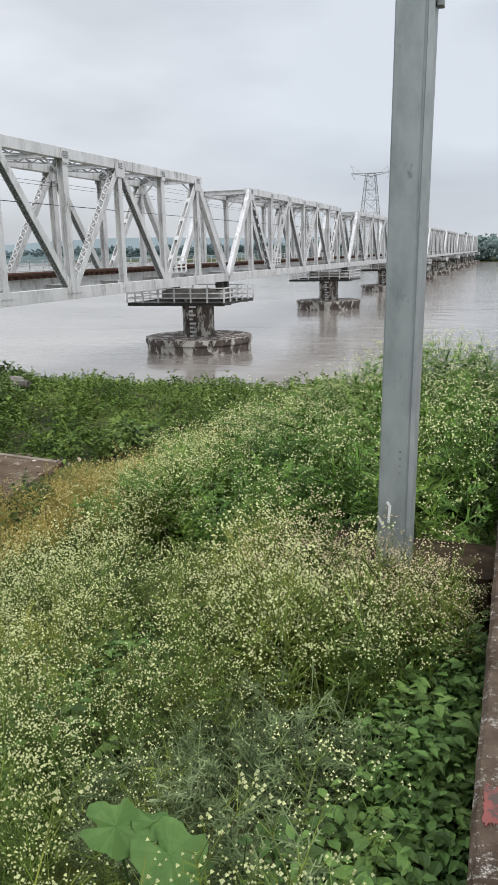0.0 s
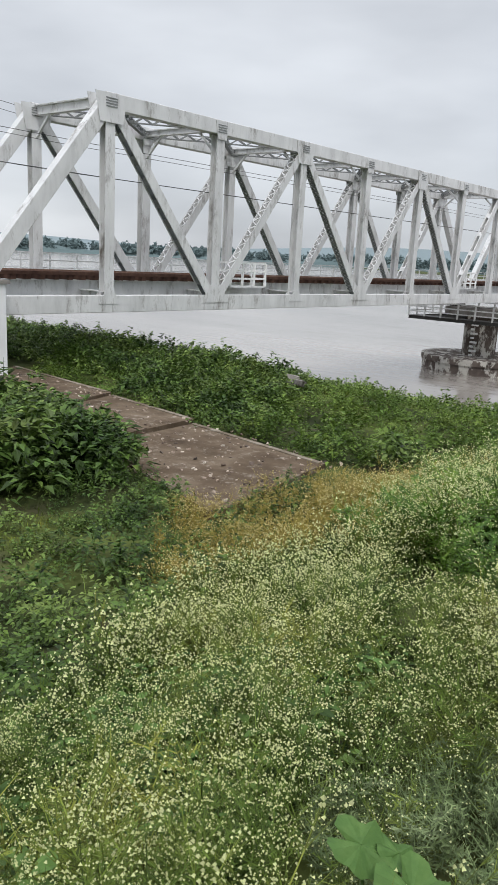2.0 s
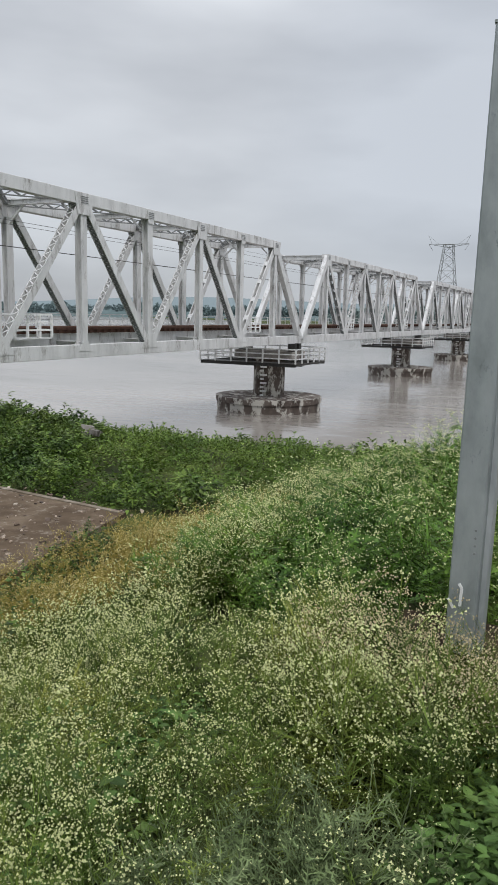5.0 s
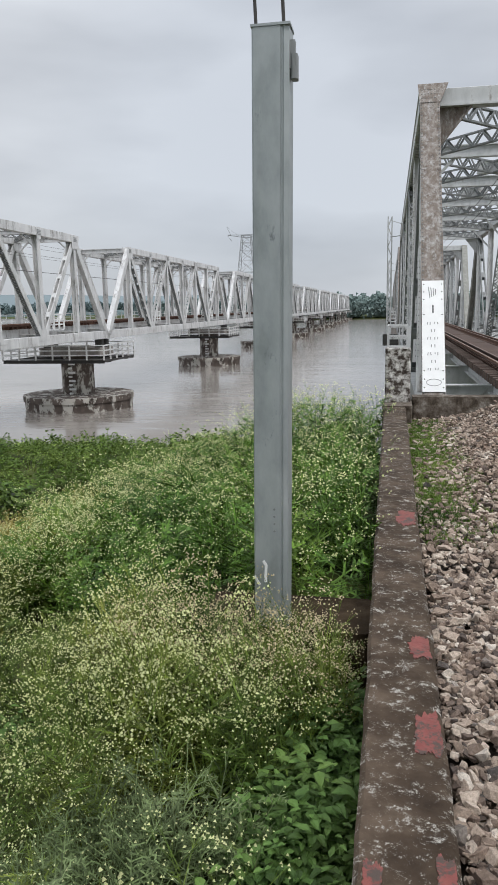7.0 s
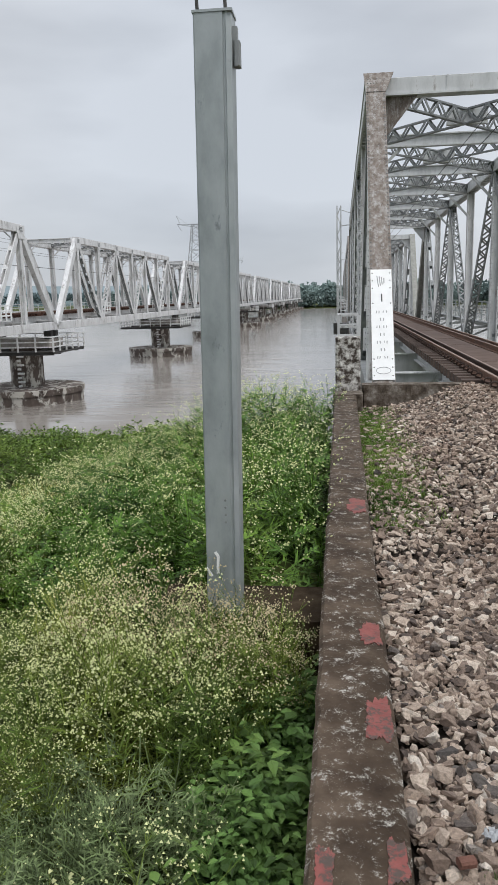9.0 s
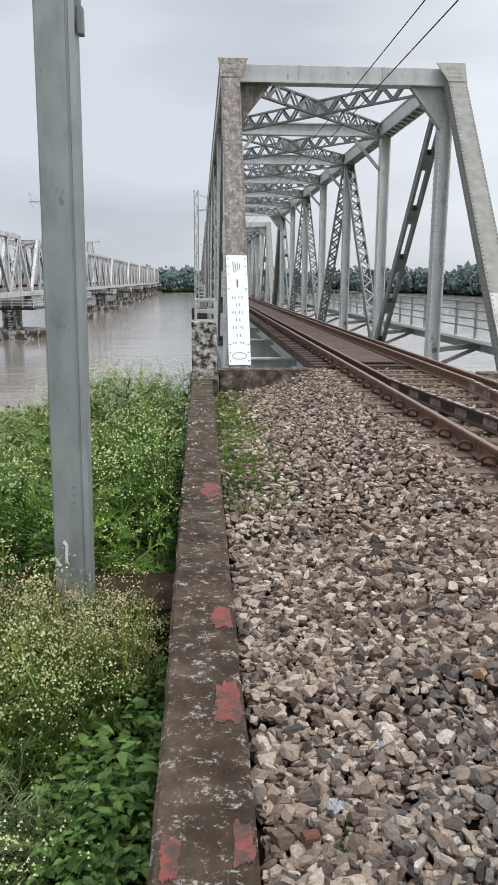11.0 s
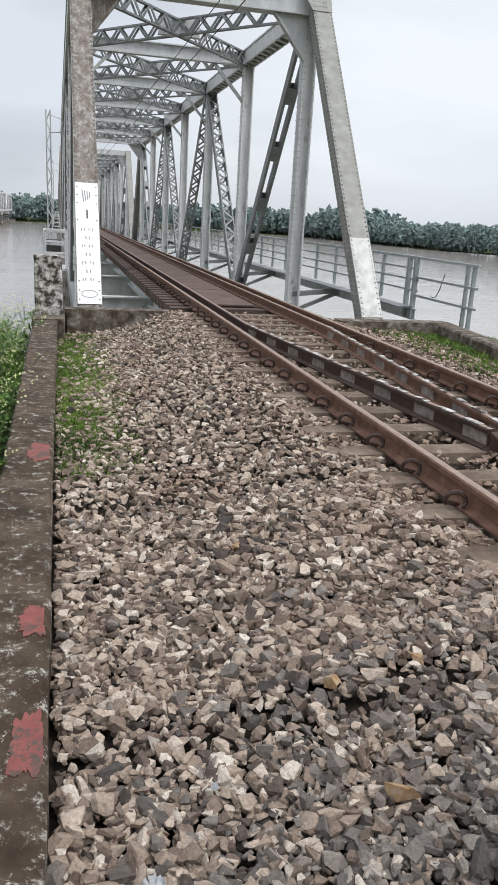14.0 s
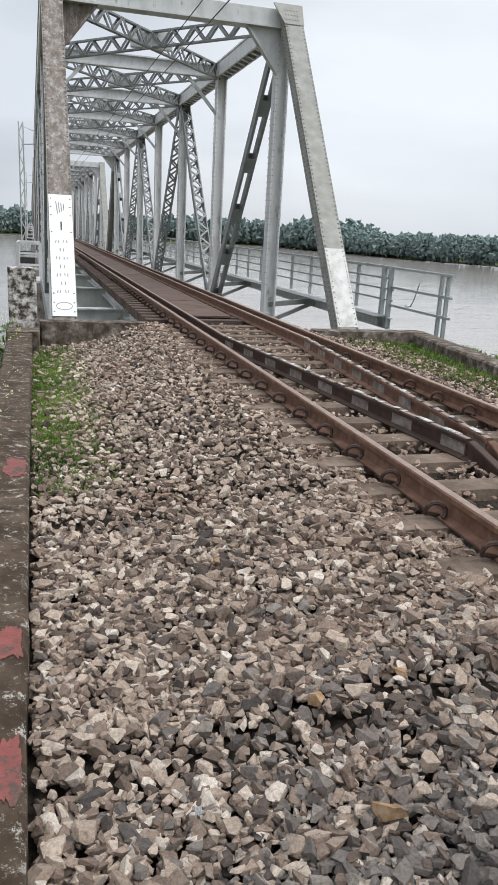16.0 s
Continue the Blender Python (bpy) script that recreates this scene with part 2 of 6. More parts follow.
def stone_material(name, random_from, dark=False):
    """Broken stone whose pieces differ: dark, grey, brown and pale ones."""
    m = bpy.data.materials.new(name)
    m.use_nodes = True
    n, l = m.node_tree.nodes, m.node_tree.links
    b = n["Principled BSDF"]
    src = n.new("ShaderNodeObjectInfo").outputs["Random"] if random_from == "object" else n.new("ShaderNodeNewGeometry").outputs["Random Per Island"]
    pal = n.new("ShaderNodeValToRGB")
    tones = [(0.0, (0.075, 0.06, 0.052)), (0.16, (0.15, 0.112, 0.09)), (0.36, (0.235, 0.176, 0.138)), (0.55, (0.33, 0.255, 0.20)), (0.74, (0.42, 0.335, 0.268)), (0.88, (0.52, 0.43, 0.35)), (1.0, (0.66, 0.59, 0.51))]
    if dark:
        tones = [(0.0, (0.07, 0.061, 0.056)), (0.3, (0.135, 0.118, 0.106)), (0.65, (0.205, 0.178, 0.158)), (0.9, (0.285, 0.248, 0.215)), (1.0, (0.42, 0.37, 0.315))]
    while len(pal.color_ramp.elements) < len(tones):
        pal.color_ramp.elements.new(0.5)
    for e, (at, c) in zip(pal.color_ramp.elements, tones):
        e.position, e.color = at, (*c, 1)
    l.new(src, pal.inputs["Fac"])
    geo = n.new("ShaderNodeNewGeometry")
    t = n.new("ShaderNodeTexNoise")
    t.inputs["Scale"].default_value, t.inputs["Detail"].default_value, t.inputs["Roughness"].default_value = 70, 8, 0.75
    l.new(geo.outputs["Position"], t.inputs["Vector"])
    mr = n.new("ShaderNodeMapRange")
    mr.inputs["From Min"].default_value, mr.inputs["From Max"].default_value = 0.3, 0.7
    mr.inputs["To Min"].default_value, mr.inputs["To Max"].default_value = 0.5, 1.45
    l.new(t.outputs["Fac"], mr.inputs["Value"])
    t2, rust, mx2 = n.new("ShaderNodeTexNoise"), n.new("ShaderNodeMapRange"), n.new("ShaderNodeMixRGB")
    t2.inputs["Scale"].default_value, t2.inputs["Detail"].default_value = 1.1, 4
    l.new(geo.outputs["Position"], t2.inputs["Vector"])
    rust.inputs["From Min"].default_value, rust.inputs["From Max"].default_value, rust.inputs["To Max"].default_value = 0.54, 0.74, 0.35
    l.new(t2.outputs["Fac"], rust.inputs["Value"])
    sep, near_rail, dust = n.new("ShaderNodeSeparateXYZ"), n.new("ShaderNodeMapRange"), n.new("ShaderNodeMath")
    l.new(geo.outputs["Position"], sep.inputs["Vector"])
    l.new(sep.outputs["X"], near_rail.inputs["Value"])
    near_rail.interpolation_type = "SMOOTHSTEP"
    near_rail.inputs["From Min"].default_value, near_rail.inputs["From Max"].default_value, near_rail.inputs["To Max"].default_value = 1.3, 2.4, 0.22
    l.new(rust.outputs["Result"], dust.inputs[0])
    l.new(near_rail.outputs["Result"], dust.inputs[1])
    l.new(dust.outputs["Value"], mx2.inputs["Fac"])
    l.new(pal.outputs["Color"], mx2.inputs["Color1"])
    mx2.inputs["Color2"].default_value = (0.25, 0.15, 0.10, 1)
    mul = n.new("ShaderNodeMixRGB")
    mul.blend_type, mul.inputs["Fac"].default_value = "MULTIPLY", 1.0
    l.new(mx2.outputs["Color"], mul.inputs["Color1"])
    l.new(mr.outputs["Result"], mul.inputs["Color2"])
    l.new(mul.outputs["Color"], b.inputs["Base Color"])
    b.inputs["Roughness"].default_value = 0.8
    b.inputs["Specular IOR Level"].default_value = 0.3
    bp = n.new("ShaderNodeBump")
    bp.inputs["Strength"].default_value, bp.inputs["Distance"].default_value = 0.9, 0.010
    l.new(t.outputs["Fac"], bp.inputs["Height"])
    l.new(bp.outputs["Normal"], b.inputs["Normal"])
    return m


M_stone, M_stone_part = stone_material("mixed_granite_ballast", "island"), stone_material("mixed_granite_stone", "object")
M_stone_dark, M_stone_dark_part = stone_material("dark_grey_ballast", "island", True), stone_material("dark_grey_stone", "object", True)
# Dusty bed, painted very dark to stand for the shade between stones.
M_ballast_bed = material("shade_dark_dusty_bed", [(0.022, 0.018, 0.014), (0.065, 0.052, 0.041)], 0.95, 0, 30, 6, 0.8)
M_soil = material("moss_and_soil", [(0.02, 0.027, 0.009), (0.038, 0.05, 0.014), (0.07, 0.06, 0.034)], 0.95, 0, 0.8, 10, 0.6,
                  second=(0.10, 0.125, 0.03), second_scale=0.35, second_low=0.46, second_high=0.62, bump_scale=9)
M_slab = material("wet_brown_concrete_slab", [(0.065, 0.044, 0.028), (0.115, 0.082, 0.054), (0.18, 0.136, 0.096)], 0.95, 0, 0.9, 9, 0.5,
                  second=(0.32, 0.28, 0.235), second_scale=1.7, second_low=0.545, second_high=0.66, bump_scale=12, second_rough=0.85)
M_edge = material("pale_worn_concrete_edge", [(0.10, 0.075, 0.052), (0.20, 0.165, 0.125), (0.34, 0.30, 0.25)], 0.95, 0, 1.6, 9, 0.5, bump_scale=12)
M_abut = material("whitewashed_masonry", [(0.68, 0.69, 0.70), (0.80, 0.81, 0.82), (0.86, 0.87, 0.88)], 0.8, 0, 0.5, 8, 0.15,
                  second=(0.35, 0.33, 0.30), second_scale=0.8, second_low=0.62, second_high=0.8, stretch=(1, 1, 0.4), bump_scale=5)
M_leaf = material("weed_leaf", [(0.05, 0.10, 0.016), (0.12, 0.19, 0.034), (0.21, 0.28, 0.065)], 0.55, 0, 0.9, 4, 0, island=0.5, transmit=0.15)
M_leaf_grey = material("feathery_grey_green_leaf", [(0.032, 0.062, 0.008), (0.068, 0.105, 0.014), (0.12, 0.15, 0.022), (0.19, 0.18, 0.032)], 0.55, 0, 0.7, 3, 0, island=0.55, transmit=0.1)
M_leaf_near = material("pale_feathery_leaf", [(0.042, 0.078, 0.012), (0.085, 0.132, 0.021), (0.145, 0.182, 0.032), (0.225, 0.225, 0.045)], 0.55, 0, 0.8, 3, 0, island=0.6, transmit=0.06)
M_leaf_wiry = material("grey_green_wiry_leaf", [(0.075, 0.11, 0.04), (0.125, 0.17, 0.068), (0.19, 0.24, 0.115)], 0.55, 0, 1.5, 3, 0, island=0.55, transmit=0.05)
M_leaf_fresh = material("fresh_green_leaf", [(0.04, 0.10, 0.014), (0.095, 0.185, 0.026), (0.19, 0.285, 0.05)], 0.5, 0, 0.7, 4, 0, island=0.6, transmit=0.12)
M_leaf_dark = material("dark_vine_leaf", [(0.03, 0.064, 0.014), (0.08, 0.135, 0.028), (0.175, 0.235, 0.058)], 0.42, 0, 0.5, 4, 0, island=0.65, transmit=0.08)
M_leaf_mid = material("round_green_leaf", [(0.055, 0.11, 0.028), (0.095, 0.17, 0.042), (0.15, 0.23, 0.06)], 0.5, 0, 3.0, 4, 0, island=0.5, transmit=0.12)
M_leaf_dry = material("drying_yellow_weed", [(0.15, 0.12, 0.026), (0.30, 0.235, 0.05), (0.24, 0.215, 0.055)], 0.7, 0, 0.6, 4, 0, island=0.3, transmit=0.3)
M_flower = material("white_flower_heads", [(0.54, 0.57, 0.26), (0.74, 0.76, 0.43)], 0.7, 0, 1.5, 3, 0, island=0.25, transmit=0.15)
M_flower_beige = material("fading_beige_flower_heads", [(0.46, 0.38, 0.22), (0.66, 0.57, 0.38)], 0.7, 0, 2, 3, 0, island=0.25, transmit=0.15)
M_flower_dry = material("yellowing_flower_heads", [(0.48, 0.40, 0.15), (0.70, 0.60, 0.30)], 0.7, 0, 2, 3, 0, island=0.25, transmit=0.2)
# Distance haze is painted into the foliage colour: paler and bluer than leaves.
M_wood = material("haze_tinted_far_foliage", [(0.15, 0.20, 0.195), (0.18, 0.24, 0.228), (0.215, 0.275, 0.255)], 0.95, 0, 0.05, 6, 0, island=0.12)
# Haze over the far shore and hills is put into these two colours.
M_hill = material("haze_tinted_wooded_hill", [(0.105, 0.148, 0.152), (0.13, 0.175, 0.178)], 0.95, 0, 0.01, 6, 0)
M_ridge = material("haze_tinted_blue_grey_hills", [(0.20, 0.25, 0.27), (0.235, 0.285, 0.305)], 0.95, 0, 0.004, 8, 0)
M_bark = material("bark", [(0.06, 0.045, 0.035), (0.12, 0.095, 0.075)], 0.9, 0, 6, 6, 0.4)
M_wire = material("weathered_copper_wire", [(0.03, 0.03, 0.03), (0.05, 0.05, 0.05)], 0.5, 0.3, 5, 3, 0)
M_big_leaf = material("soft_large_leaf", [(0.065, 0.135, 0.034), (0.09, 0.17, 0.044), (0.12, 0.205, 0.058)], 0.6, 0, 10, 6, 0.25, transmit=0.1)
M_footing = material("wet_earthy_concrete", [(0.02, 0.014, 0.008), (0.042, 0.028, 0.016), (0.085, 0.06, 0.036)], 1.0, 0, 5, 8, 0.6)
M_litter = material("crumpled_white_plastic", [(0.26, 0.27, 0.28), (0.42, 0.43, 0.44)], 0.4, 0, 15, 4, 0.3)

M_water = bpy.data.materials.new("muddy_river_water")
M_water.use_nodes = True
n, l = M_water.node_tree.nodes, M_water.node_tree.links
b = n["Principled BSDF"]
b.inputs["Roughness"].default_value, b.inputs["IOR"].default_value = 0.12, 1.33
co, mp = n.new("ShaderNodeTexCoord"), n.new("ShaderNodeMapping")
mp.inputs["Rotation"].default_value = (0, 0, radians(12))
mp.inputs["Scale"].default_value = (0.16, 0.42, 1)
l.new(co.outputs["Object"], mp.inputs["Vector"])
t, t2, t4 = (n.new("ShaderNodeTexNoise") for _ in range(3))
t.inputs["Scale"].default_value, t.inputs["Detail"].default_value, t.inputs["Distortion"].default_value = 1.0, 6, 0.8
t2.inputs["Scale"].default_value, t2.inputs["Detail"].default_value = 0.14, 4
t4.inputs["Scale"].default_value, t4.inputs["Detail"].default_value, t4.inputs["Distortion"].default_value = 0.35, 3, 1.5
for q in (t, t2, t4):
    l.new(mp.outputs["Vector"], q.inputs["Vector"])
r = n.new("ShaderNodeValToRGB")
r.color_ramp.elements[0].position, r.color_ramp.elements[0].color = 0.35, (0.245, 0.222, 0.20, 1)
r.color_ramp.elements[1].position, r.color_ramp.elements[1].color = 0.65, (0.34, 0.312, 0.284, 1)
l.new(t2.outputs["Fac"], r.inputs["Fac"])
l.new(r.outputs["Color"], b.inputs["Base Color"])
mul = n.new("ShaderNodeMath")
mul.operation = "MULTIPLY_ADD"
mul.inputs[1].default_value = 0.45
l.new(t.outputs["Fac"], mul.inputs[0])
l.new(t4.outputs["Fac"], mul.inputs[2])
bp = n.new("ShaderNodeBump")
bp.inputs["Strength"].default_value, bp.inputs["Distance"].default_value = 0.24, 0.35
l.new(mul.outputs["Value"], bp.inputs["Height"])
l.new(bp.outputs["Normal"], b.inputs["Normal"])


# ---- mesh helpers ----
class Geo:
    """Vertices and faces gathered piece by piece."""

    def __init__(self):
        self.v, self.f, self.m = [], [], []

    def add(self, verts, faces, slot=0):
        o = len(self.v)
        self.v += [tuple(p) for p in verts]
        self.f += [tuple(i + o for i in q) for q in faces]
        self.m += [slot] * len(faces)
        return self

    def sweep(self, profile, a, b, up=(0, 0, 1), slot=0, end_scale=1.0):
        """A closed outline (x across, y along 'up') drawn from a to b."""
        a, b, up = Vector(a), Vector(b), Vector(up)
        d = (b - a).normalized()
        side = d.cross(up)
        if side.length < 1e-4:
            side = d.cross(Vector((0, 1, 0)))
        side.normalize()
        u = side.cross(d)
        k = len(profile)
        vs = [a + side * x + u * y for x, y in profile] + [b + (side * x + u * y) * end_scale for x, y in profile]
        fs = [(i, (i + 1) % k, k + (i + 1) % k, k + i) for i in range(k)]
        return self.add(vs, fs + [tuple(reversed(range(k))), tuple(range(k, 2 * k))], slot)

    def bar(self, a, b, w, h, up=(0, 0, 1), c=0.0, slot=0):
        """A bar of width w and height h with chamfered edges c."""
        x, y = w / 2, h / 2
        if c:
            prof = [(-x + c, -y), (x - c, -y), (x, -y + c), (x, y - c), (x - c, y), (-x + c, y), (-x, y - c), (-x, -y + c)]
        else:
            prof = [(-x, -y), (x, -y), (x, y), (-x, y)]
        return self.sweep(prof, a, b, up, slot)

    def ibeam(self, a, b, w, h, tw=0.03, tf=0.04, up=(0, 0, 1), slot=0):
        x, y, t = w / 2, h / 2, tw / 2
        prof = [(-x, -y), (x, -y), (x, -y + tf), (t, -y + tf), (t, y - tf), (x, y - tf), (x, y), (-x, y), (-x, y - tf), (-t, y - tf), (-t, -y + tf), (-x, -y + tf)]
        return self.sweep(prof, a, b, up, slot)

    def tube(self, a, b, r, k=8, slot=0, end_scale=1.0):
        prof = [(r * math.cos(2 * math.pi * i / k), r * math.sin(2 * math.pi * i / k)) for i in range(k)]
        return self.sweep(prof, a, b, (0.013, 0.02, 1), slot, end_scale)

    def path(self, pts, r, k=5):
        """One round bar bent along pts."""
        pts, rings = [Vector(p) for p in pts], []
        for i, p in enumerate(pts):
            d = (pts[min(i + 1, len(pts) - 1)] - pts[max(i - 1, 0)]).normalized()
            s = d.cross(Vector((0.1, 0.2, 1))).normalized()
            u = s.cross(d)
            rings += [p + (s * math.cos(2 * math.pi * j / k) + u * math.sin(2 * math.pi * j / k)) * r for j in range(k)]
        fs = [(i * k + j, i * k + (j + 1) % k, (i + 1) * k + (j + 1) % k, (i + 1) * k + j) for i in range(len(pts) - 1) for j in range(k)]
        return self.add(rings, fs + [tuple(range(k)), tuple(range(len(rings) - 1, len(rings) - 1 - k, -1))])

    def box(self, lo, hi, c=0.0, slot=0):
        x, y = (lo[0] + hi[0]) / 2, (lo[1] + hi[1]) / 2
        return self.bar((x, y, lo[2]), (x, y, hi[2]), hi[1] - lo[1], hi[0] - lo[0], (1, 0, 0), c, slot)

    def mesh(self, name, mats):
        me = bpy.data.meshes.new(name)
        me.from_pydata(self.v, [], self.f)
        for m in mats if isinstance(mats, (list, tuple)) else [mats]:
            me.materials.append(m)
        if any(self.m):
            me.polygons.foreach_set("material_index", self.m)
        bm = bmesh.new()
        bm.from_mesh(me)
        bmesh.ops.recalc_face_normals(bm, faces=bm.faces)
        bm.to_mesh(me)
        bm.free()
        me.shade_flat()
        return me


def part(name, geo, mats, parent=None, label="", at=None):
    ob = new(name, geo.mesh(name, mats) if isinstance(geo, Geo) else geo)
    if parent:
        ob.parent = parent
    if at is not None:
        ob.matrix_basis = at
    if label:
        ob["label"] = label
    return ob


def thing(name, label, category, group="", kind="", at=None):
    ob = new(name)
    ob.empty_display_size = 0.2
    if at is not None:
        ob.matrix_basis = at
    return tagged(ob, label, category, group, kind)


def bulk(name, verts, faces, slots, mats):
    """A large mesh of triangles straight from arrays."""
    me = bpy.data.meshes.new(name)
    nv, nf = len(verts), len(faces)
    me.vertices.add(nv)
    me.vertices.foreach_set("co", np.ascontiguousarray(verts, dtype=np.float32).ravel())
    me.loops.add(nf * 3)
    me.loops.foreach_set("vertex_index", np.ascontiguousarray(faces, dtype=np.int32).ravel())
    me.polygons.add(nf)
    me.polygons.foreach_set("loop_start", np.arange(0, nf * 3, 3, dtype=np.int32))
    for m in mats:
        me.materials.append(m)
    me.polygons.foreach_set("material_index", np.ascontiguousarray(slots, dtype=np.int32))
    me.update(calc_edges=True)
    me.validate()
    me.shade_flat()
    return new(name, me)


def scatter(name, templates, places, mats):
    """Joins copies of templates (verts, faces, slots) at places (x, y, z, turn, tilt, scale, which)."""
    V, F, S, o = [], [], [], 0
    for x, y, z, turn, tilt, scale, which in places:
        v, f, s = templates[int(which) % len(templates)]
        c, sn, ct, st = math.cos(turn), math.sin(turn), math.cos(tilt), math.sin(tilt)
        rot = np.array([[c, -sn, 0], [sn, c, 0], [0, 0, 1]]) @ np.array([[1, 0, 0], [0, ct, -st], [0, st, ct]])
        V.append((v * scale) @ rot.T + np.array([x, y, z]))
        F.append(f + o)
        S.append(s)
        o += len(v)
    return bulk(name, np.concatenate(V), np.concatenate(F), np.concatenate(S), mats)


# ---- ground and water ----
WATER = -8.95
rng = np.random.default_rng(7)


def ramp(v, a, b, lo, hi):
    return lo + (hi - lo) * np.clip((v - a) / (b - a), 0, 1)


def height(x, y):
    """The embankment beside the track, the terrace below it, the river bank and bed, and the far banks."""
    x, y = np.asarray(x, float), np.asarray(y, float)
    u = -x
    top = np.where(u < 1.6, -1.05, -1.05 - 0.40 * (u - 1.6))
    top = np.maximum(top, -4.3)
    top = np.where(x > 8.2, np.maximum(-0.9 - 0.5 * (x - 8.2), -4.5), top)
    bank = -1.0 - 0.21 * (y - 12.0)
    bank = np.where(x > 8.2, -1.0 - 0.9 * (y - 13.5), bank)
    h = np.minimum(top, np.maximum(bank, -14.0))
    h = h + 0.12 * np.sin(x * 0.9 + 1.3 * np.sin(y * 0.5)) * np.cos(y * 0.8) * (u > 2.5)
    far = np.maximum(ramp(y - np.maximum(0, (-x - 60)) * 0.8, 560, 600, -14, -7.5), ramp(x + 0.08 * (y - 300), 185, 215, -14, -7.5))
    far = np.maximum(far, ramp(-x, 1500, 1600, -14, -6))
    return np.where((y > 80) | (x > 60) | (x < -200), np.maximum(far, np.where(y > 80, -14, h)), h)


def axis(lo, a, b, hi, step, k):
    return np.concatenate([a - np.geomspace(step, a - lo, k)[::-1], np.arange(a, b, step), b + np.geomspace(step, hi - b, k)])


gx, gy = axis(-3500, -62, 14, 3500, 0.55, 46), axis(-800, -8, 64, 4000, 0.55, 46)
GX, GY = np.meshgrid(gx, gy)
GZ = height(GX, GY)
cols = len(gx)
quad = (np.arange(len(gy) - 1)[:, None] * cols + np.arange(cols - 1)[None, :]).ravel()
tri = np.concatenate([np.stack([quad, quad + 1, quad + cols + 1], 1), np.stack([quad, quad + cols + 1, quad + cols], 1)])
ground = bulk("ground", np.stack([GX.ravel(), GY.ravel(), GZ.ravel()], 1), tri, np.zeros(len(tri)), [M_soil])
tagged(ground, "mossy green and brown earth of the river bank", "ground", kind="structure")
for p in ground.data.polygons:
    p.use_smooth = True

water = part("water", Geo().add([(-3500, 10, WATER), (3500, 10, WATER), (3500, 4000, WATER), (-3500, 4000, WATER)], [(0, 1, 2, 3)]), M_water)
tagged(water, "wide muddy grey-brown river in flood", "water", kind="structure")

# ---- abutment under the near track ----
abutment = part("abutment", Geo().box((-0.36, -12, -9.9), (7.9, 13.5, -0.62)), M_coping)
tagged(abutment, "dark weathered concrete abutment under the ballast", "abutment", kind="structure")

def parapet():
    """A worn wall whose edges waver a little along its length."""
    g, rings = Geo(), []
    ys = np.concatenate([np.arange(-7, 0.6, 0.6), np.arange(0.6, 13.21, 0.14)])
    for y in ys:
        j = lambda s: 0.006 * noise.noise((y * 2.3, s, 0.4)) + 0.010 * noise.noise((y * 9.0, s, 2.0))
        xl, xr = -0.412 + j(1), -0.066 + 0.005 * max(0.0, y - 5) + j(2)
        zt = -0.30 + j(3) * 0.5
        rings.append([(xl, y, -1.6), (xl, y, zt - 0.02 + j(4)), (xl + 0.02 + j(5), y, zt), (xr - 0.022 + j(6), y, zt + j(7) * 0.4), (xr, y, zt - 0.024 + j(8)), (xr, y, -0.7)])
    vs = [p for r in rings for p in r]
    fs = [(6 * i + k, 6 * i + k + 1, 6 * i + k + 7, 6 * i + k + 6) for i in range(len(rings) - 1) for k in range(5)]
    return g.add(vs, fs + [tuple(range(6)), tuple(range(6 * len(rings) - 1, 6 * len(rings) - 7, -1))])


coping = parapet()
wall_parapet = part("wall_parapet", coping, M_coping)
tagged(wall_parapet, "low dark concrete parapet with pale lichen and red paint marks", "parapet wall", kind="structure")


def flake(x0, y0, x1, y1, seed):
    """A thin flake of paint with a worn outline on the parapet's top."""
    cx, cy, k = (x0 + x1) / 2, (y0 + y1) / 2, 64
    pts = []
    for i in range(k):
        q = 2 * math.pi * i / k
        c, s = math.cos(q), math.sin(q)
        rr = 1 / (abs(c) ** 5 + abs(s) ** 5) ** 0.2
        rr *= 0.88 + 0.26 * noise.noise((c * 1.6, s * 1.6, seed)) + 0.22 * noise.noise((c * 5, s * 5, seed + 7)) + 0.14 * noise.noise((c * 16, s * 16, seed))
        pts.append((min(-0.079, max(-0.385, cx + (x1 - x0) / 2 * rr * c)), cy + (y1 - y0) / 2 * rr * s))
    top = [(x, y, -0.2955) for x, y in pts] + [(cx, cy, -0.2955)]
    low = [(x, y, -0.302) for x, y in pts]
    g = Geo().add(top + low, [(i, (i + 1) % k, k) for i in range(k)] + [(i, (i + 1) % k, k + 1 + (i + 1) % k, k + 1 + i) for i in range(k)])
    return tagged(part("trim_red_mark", g, M_redpaint), "flaking red paint mark on the concrete parapet", "paint mark", "red paint marks", "structure")


for k, (x0, y0, x1, y1) in enumerate([(-0.20, 2.93, -0.075, 3.20), (-0.20, 2.05, -0.075, 2.42), (-0.15, 1.3, -0.08, 1.52), (-0.385, 1.25, -0.32, 1.46), (-0.25, 5.35, -0.08, 5.78)]):
    flake(x0, y0, x1, y1, k * 3.7)

pillar = thing("end_pillar", "squat concrete pillar with blotched peeling whitewash", "pillar")
part("shaft", Geo().box((-0.40, 13.3, -0.28), (0.06, 13.75, 0.70), 0.03), M_white_wash, pillar)
part("plinth", Geo().box((-0.44, 12.75, -0.72), (0.09, 13.82, -0.28), 0.02), M_blotched, pillar)

